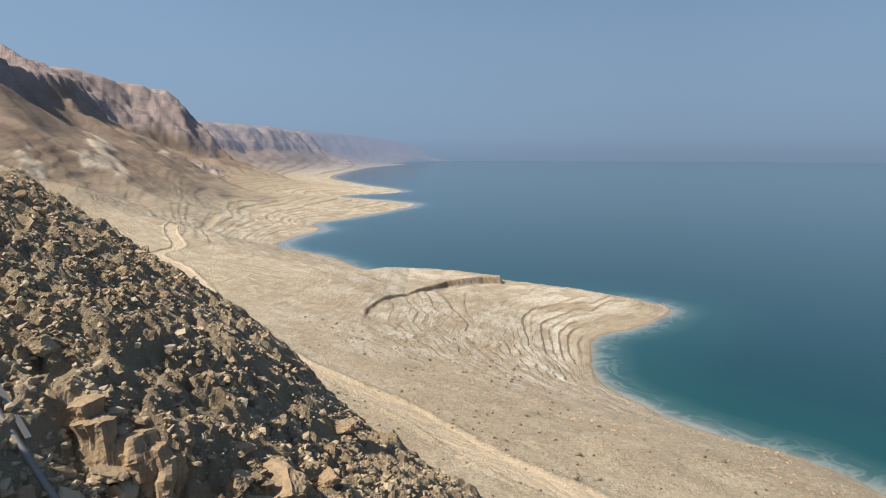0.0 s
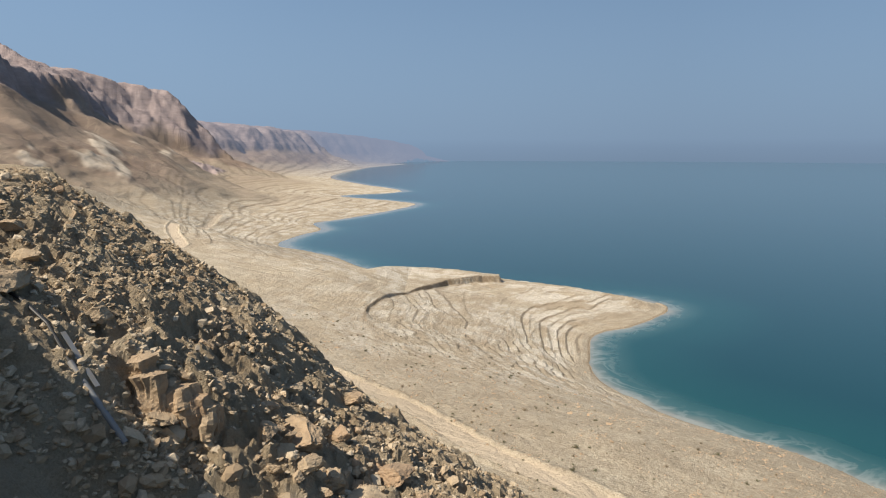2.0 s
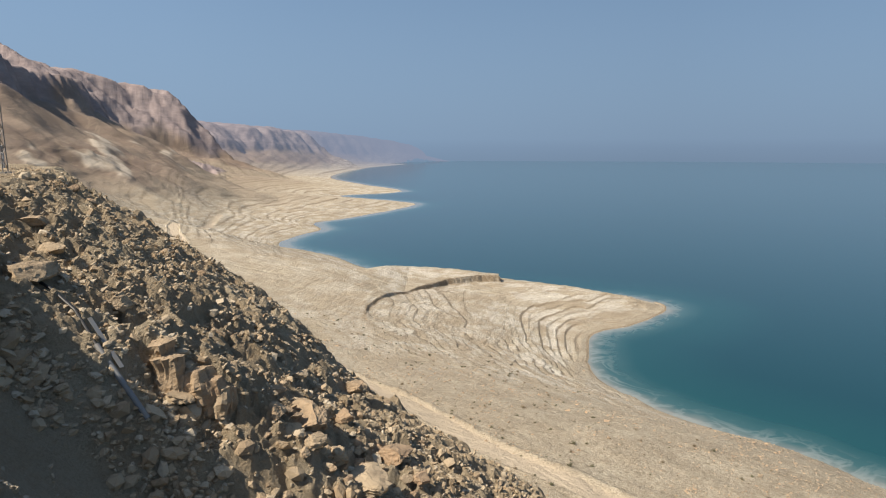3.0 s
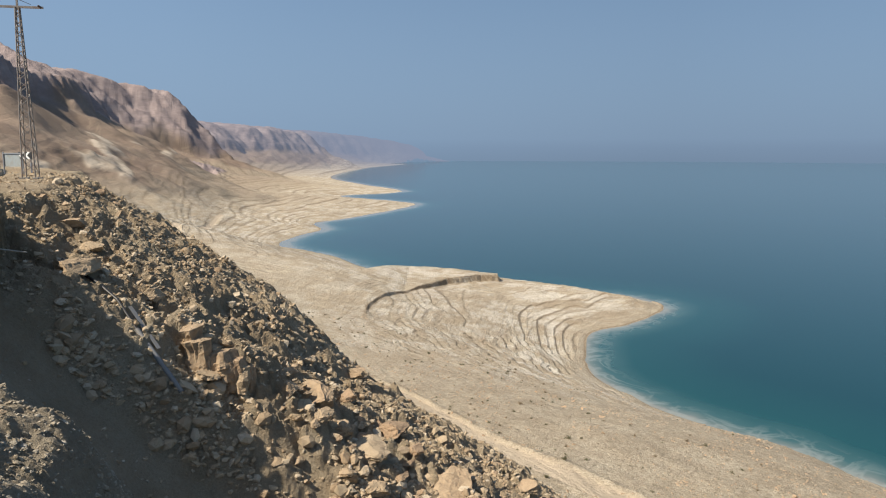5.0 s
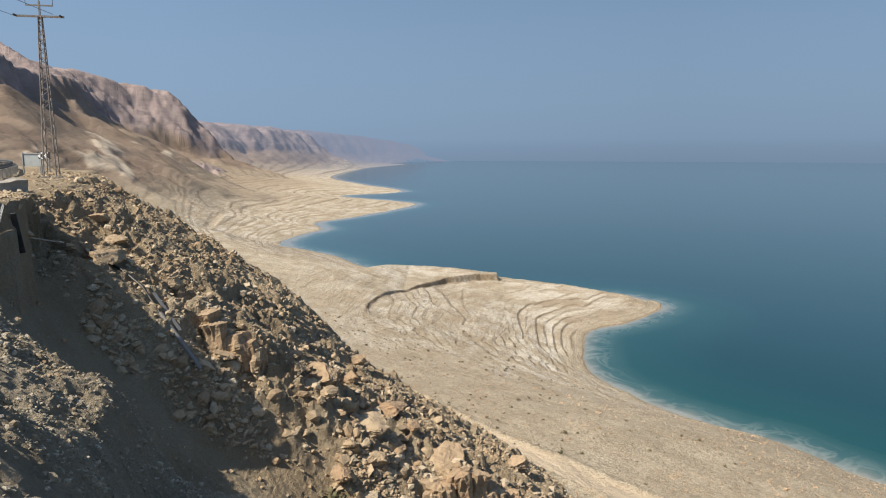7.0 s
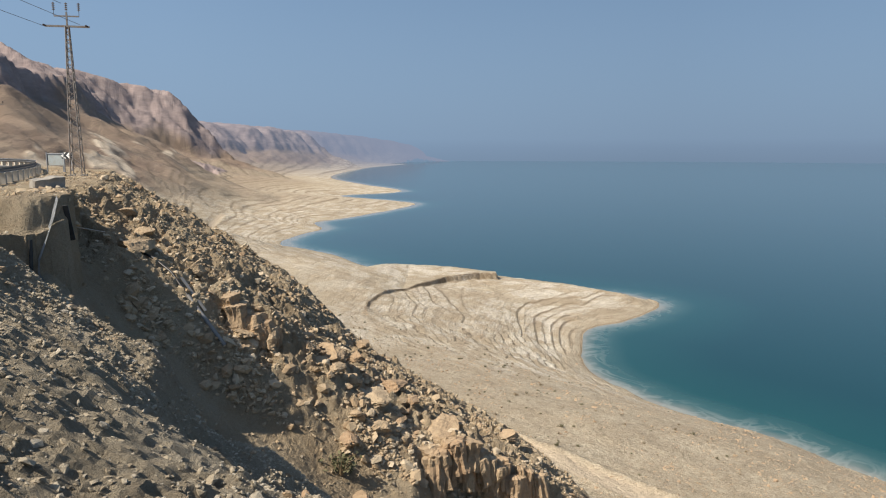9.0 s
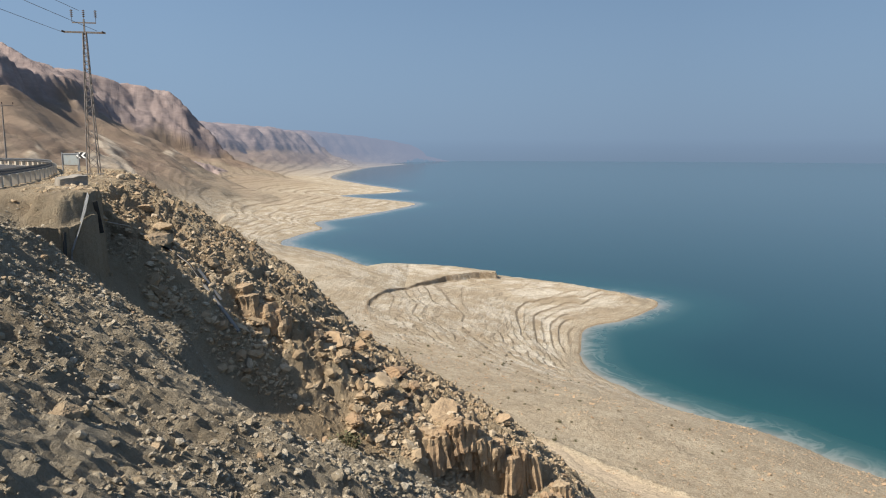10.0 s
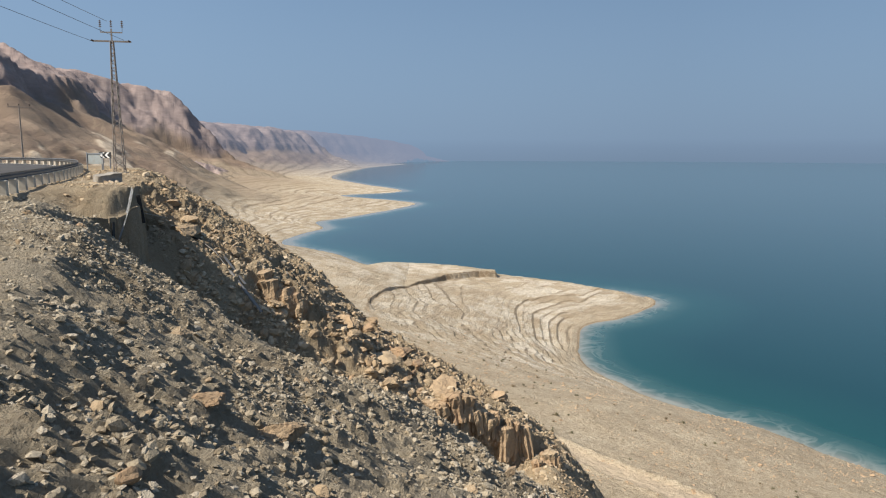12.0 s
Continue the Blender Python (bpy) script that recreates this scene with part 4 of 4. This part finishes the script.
def lattice_pylon(at):
    t = thing("lattice_pylon", at, "rusty steel lattice power pylon beside the road", "pylon", turn=12)
    H, w0, w1 = 10.85, 0.40, 0.11
    half = lambda z: w0 + (w1 - w0) * z / H
    corners = [(1, 1), (-1, 1), (-1, -1), (1, -1)]
    for i, j in corners:
        bm = bmesh.new()
        bar(bm, (i * half(-0.5), j * half(-0.5), -0.5), (i * half(H), j * half(H), H), 0.06)
        part("leg", bm, M_STEEL, t)
    z, k = 0.25, 0
    while z < H - 0.3:
        dz = max(half(z) * 2 * 0.8, 0.30)
        for f in range(4):
            (i, j), (p, q) = corners[f], corners[(f + 1) % 4]
            if (k + f) % 2:
                (i, j), (p, q) = (p, q), (i, j)
            top = min(z + dz, H)
            part("brace", one(bar, (i * half(z), j * half(z), z), (p * half(top), q * half(top), top), 0.038), M_STEEL, t)
        z, k = z + dz, k + 1
    part("crossarm", one(bar, (-1.5, -0.07, H), (1.5, -0.07, H), 0.07, 0.12), M_STEEL, t)
    part("crossarm", one(bar, (-1.5, 0.07, H), (1.5, 0.07, H), 0.07, 0.12), M_STEEL, t)
    part("mast", one(bar, (0, 0, H - 0.2), (0, 0, H + 1.0), 0.11), M_STEEL, t)
    part("bracket", one(bar, (-0.85, 0, H + 0.72), (0.85, 0, H + 0.72), 0.09), M_STEEL, t)
    for x in (-0.85, 0.0, 0.85):
        part("insulator", one(insulator, (x, 0, H + 0.76), 0.95), M_CERAMIC, t, "dark ribbed ceramic insulator")
    for x in (-1.42, 1.42):
        bm = bmesh.new()
        bar(bm, (x, -0.07, H), (x, -0.75, H - 0.05), 0.02, seg=6)
        for n in range(5):
            bar(bm, (x, -0.2 - 0.1 * n, H - 0.015), (x, -0.25 - 0.1 * n, H - 0.02), 0.07, 0.03, 10)
        part("insulator", bm, M_CERAMIC, t, "dark ribbed ceramic insulator")
    for i, j in corners:
        part("footing", one(box, (i * 0.41 - 0.15, j * 0.41 - 0.15, -0.5), (i * 0.41 + 0.15, j * 0.41 + 0.15, 0.04)), M_CONCRETE, t, "small concrete footing")
    return t


pylon = lattice_pylon((-26.5, 37.1, ROAD + 0.1))
copy_thing(pylon, pose(-16.0, -58.0, ROAD + 0.05, 0, 0, 12))



def cable(a, b, sag, parent_label):
    """A sagging wire, one round tube."""
    bm = bmesh.new()
    a, b = Vector(a), Vector(b)
    side = (b - a).cross(Vector((0, 0, 1))).normalized()
    rings = []
    for i in range(25):
        k = i / 24
        p = a.lerp(b, k) - Vector((0, 0, sag * 4 * k * (1 - k)))
        rings.append([bm.verts.new(p + 0.016 * (math.cos(q) * side + Vector((0, 0, math.sin(q))))) for q in [2 * math.pi * n / 6 for n in range(6)]])
    for r, q in zip(rings, rings[1:]):
        for n in range(6):
            bm.faces.new((r[n], r[(n + 1) % 6], q[(n + 1) % 6], q[n]))
    bm.faces.new(rings[0]), bm.faces.new(rings[-1])
    me = mesh_of("power_line", bm, M_WIRE)
    return tagged(new("power_line", me), parent_label, "cable", "power lines")


for x0 in (-1.42, 0.0, 1.42):
    cable((-26.5 + x0, 36.4 - 0.2 * x0, 9.35 if x0 else 10.9), (-16.0 + x0, -58.0, 11.6 if x0 else 12.9), 0.8, "thin dark power line strung from the pylon")


def wooden_pole(at):
    t = thing("utility_pole", at, "slim grey utility pole with a crossarm beyond the road", "utility pole", turn=25)
    part("pole", one(bar, (0, 0, -1.0), (0, 0, 9.0), 0.16, 0.10, 10), M_STEEL, t)
    part("crossarm", one(bar, (-1.6, 0, 8.75), (1.6, 0, 8.75), 0.12), M_STEEL, t)
    for x in (-1.5, 0.0, 1.5):
        part("insulator", one(insulator, (x, 0, 8.8), 0.45), M_CERAMIC, t)


wooden_pole((-68.0, 94.0, ROAD))


# ---------------------------------------------------------------- wreckage in the gully
M_PIPE = plain_metal("dull_galvanised_pipe", (0.24, 0.245, 0.25), 0.6, 0.4, (0.30, 0.25, 0.18), 0.6)


def fallen_pipe():
    t = thing("fallen_pipe", (0, 0, 0), "bent grey steel pipe lying down the gully side", "pipe")
    pts = [(-15.6, 20.0, -4.4), (-14.6, 19.5, -5.0), (-13.7, 19.0, -5.6), (-12.6, 18.4, -6.4), (-11.55, 17.6, -7.25), (-9.55, 16.7, -9.05)]
    ground_z = height([p[0] for p in pts], [p[1] for p in pts])
    pts = [(a, b, max(c, float(g) + 0.10)) for (a, b, c), g in zip(pts, ground_z)]
    bm = bmesh.new()
    for a, b in zip(pts[:4], pts[1:5]):
        bar(bm, a, b, 0.06, seg=10)
    part("upper_length", bm, M_BLACK, t, "dark torn upper length")
    part("lower_length", one(bar, pts[4], pts[5], 0.10, seg=14), M_PIPE, t, "dull galvanised lower length")
    k = Vector((0.22, 0.12, 0.06))
    part("strap", one(bar, Vector(pts[3]).lerp(Vector(pts[4]), 0.3) + k, Vector(pts[4]).lerp(Vector(pts[5]), 0.35) + k, 0.16, 0.02), M_PIPE, t, "flat metal strap")


fallen_pipe()
sheet = Mat("torn_membrane", 0.45, 0.4)
sheet.colour(sheet.ramp(sheet.noise(3.0, 6), [(0.35, (0.26, 0.28, 0.30)), (0.7, (0.48, 0.50, 0.51))])).bump(sheet.noise(8.0, 5), 0.6, 0.04)


HANG = [(-14.70, 12.2, -1.42), (-14.72, 11.8, -2.25), (-14.85, 11.4, -3.05), (-15.02, 11.1, -3.82), (-14.95, 10.9, -4.40), (-14.45, 10.7, -5.05)]


def membrane():
    bm = bmesh.new()
    rows = []
    for i in range(16):
        k = i / 15
        c = Vector([float(np.interp(k * 5, range(6), [p[j] for p in HANG])) for j in range(3)])
        w = 0.16 + 0.06 * math.sin(k * 9)
        rows.append([bm.verts.new(c + Vector((w * (u - 0.5) * 2 * 0.6, w * (u - 0.5) * -1.2, 0.08 * math.sin(6 * u + 9 * k)))) for u in (0, 0.25, 0.5, 0.75, 1)])
    for r, q in zip(rows, rows[1:]):
        for i in range(4):
            bm.faces.new((r[i], r[i + 1], q[i + 1], q[i]))
    bmesh.ops.solidify(bm, geom=bm.faces[:], thickness=0.012)
    tagged(new("torn_membrane", mesh_of("torn_membrane", bm, sheet.m)), "torn whitish membrane hanging down the head wall", "plastic sheet")


membrane()


def plank(at, size, angles, label):
    bm = bmesh.new()
    box(bm, [-v / 2 for v in size], [v / 2 for v in size])
    bmesh.ops.bevel(bm, geom=bm.edges[:], offset=0.015, segments=1, affect="EDGES")
    ob = new("plank", mesh_of("plank", bm, M_BLACK if "black" in label else M_CONCRETE))
    ob.matrix_world = pose(*at, *angles)
    return tagged(ob, label, "plank")


plank((-14.5, 12.6, -2.5), (0.20, 0.07, 1.5), (6, -7, 20), "black broken post leaning out of the head wall")
plank((-15.2, 10.9, -3.6), (0.14, 0.06, 1.2), (-4, 5, 60), "black broken post at the foot of the head wall")
plank((-14.7, 14.6, -3.0), (0.09, 0.05, 1.9), (76, 8, -20), "pale broken batten across the gully head")


def broken_slab():
    bm = bmesh.new()
    box(bm, (-0.8, -0.35, -0.3), (0.8, 0.35, 0.35))
    bmesh.ops.subdivide_edges(bm, edges=bm.edges[:], cuts=5, use_grid_fill=True)
    for v in bm.verts:
        v.co += noise.noise_vector(v.co * 2.3) * 0.10
    ob = new("concrete_slab", mesh_of("concrete_slab", bm, M_CONCRETE))
    ob.matrix_world = pose(-20.7, 22.4, height([-20.7], [22.4])[0] + 0.2, 8, -6, 56)
    tagged(ob, "broken grey concrete block on the bluff's edge", "concrete block")


broken_slab()

# ---------------------------------------------------------------- shrubs
leafm = Mat("grey_green_leaf", 0.85, 0.2)
leafm.colour(leafm.mix(leafm.noise(6, 3), (0.10, 0.105, 0.055), (0.17, 0.155, 0.09)))
dry = Mat("dry_twigs", 0.9, 0.2)
dry.colour(dry.mix(dry.noise(9, 3), (0.16, 0.12, 0.075), (0.27, 0.21, 0.13)))


def shrub(seed, leaf_mat, label):
    rng = np.random.default_rng(seed)
    t = thing("shrub", (0, 0, 0), label, "shrub", "shrubs on the shelf")
    bm = bmesh.new()
    tips = []
    for i in range(16):
        a, e = rng.uniform(0, 6.28), rng.uniform(0.35, 1.4)
        tip = Vector((math.cos(a) * math.cos(e), math.sin(a) * math.cos(e), math.sin(e) * 0.75)) * rng.uniform(0.6, 1.0)
        bar(bm, (0, 0, -0.05), tip, 0.03, 0.01, 4)
        tips.append(tip)
    part("stems", bm, dry.m, t)
    bm = bmesh.new()
    for i in range(170):
        k = tips[int(rng.integers(0, 16))]
        c = k * rng.uniform(0.45, 1.05) + Vector(rng.normal(0, 0.10, 3))
        r = Vector(rng.normal(0, 1, 3)).normalized() * rng.uniform(0.05, 0.12)
        q = r.cross(Vector(rng.normal(0, 1, 3))).normalized() * rng.uniform(0.03, 0.07)
        bm.faces.new([bm.verts.new(c + v) for v in (r, q, -r, -q)])
    part("foliage", bm, leaf_mat, t)
    return t


kinds = [shrub(700, leafm.m, "low grey-green desert shrub on the pale shelf"), shrub(701, dry.m, "dry brown desert shrub on the pale shelf"), shrub(702, leafm.m, "low grey-green desert shrub on the pale shelf")]
rng = np.random.default_rng(77)
sx = rng.uniform(-60, 100, 900)
sy = rng.uniform(100, 290, 900)
sh = height(sx, sy)
sd = inland_distance(sx, sy)
ok = (sd > 22) & (sd < 125) & (line_distance(sx, sy, TRACK_LINE) > 3.2) & (sy < 250 - 0.6 * sx) & (fbm(sx / 25, sy / 25, 7, 3) > -0.15)
sx, sy, sh = sx[ok][:220], sy[ok][:220], sh[ok][:220]
for i, (a, b, c) in enumerate(zip(sx, sy, sh)):
    k = float(np.clip(rng.lognormal(-0.6, 0.35), 0.3, 1.1))
    m = pose(float(a), float(b), float(c), 0, 0, float(rng.uniform(0, 360)))
    if i < 3:
        ob = kinds[i]
        ob.matrix_world = m @ Matrix.Diagonal((k, k, k, 1))
    else:
        ob = copy_thing(kinds[i % 3], m)
        ob.scale = (k, k, k)
gb = copy_thing(kinds[0], pose(-3.9, 15.7, float(height([-3.9], [15.7])[0]) + 0.1))
gb.scale = (1.7, 1.5, 1.5)
tagged(gb, "bushy green shrub in the gully", "shrub")
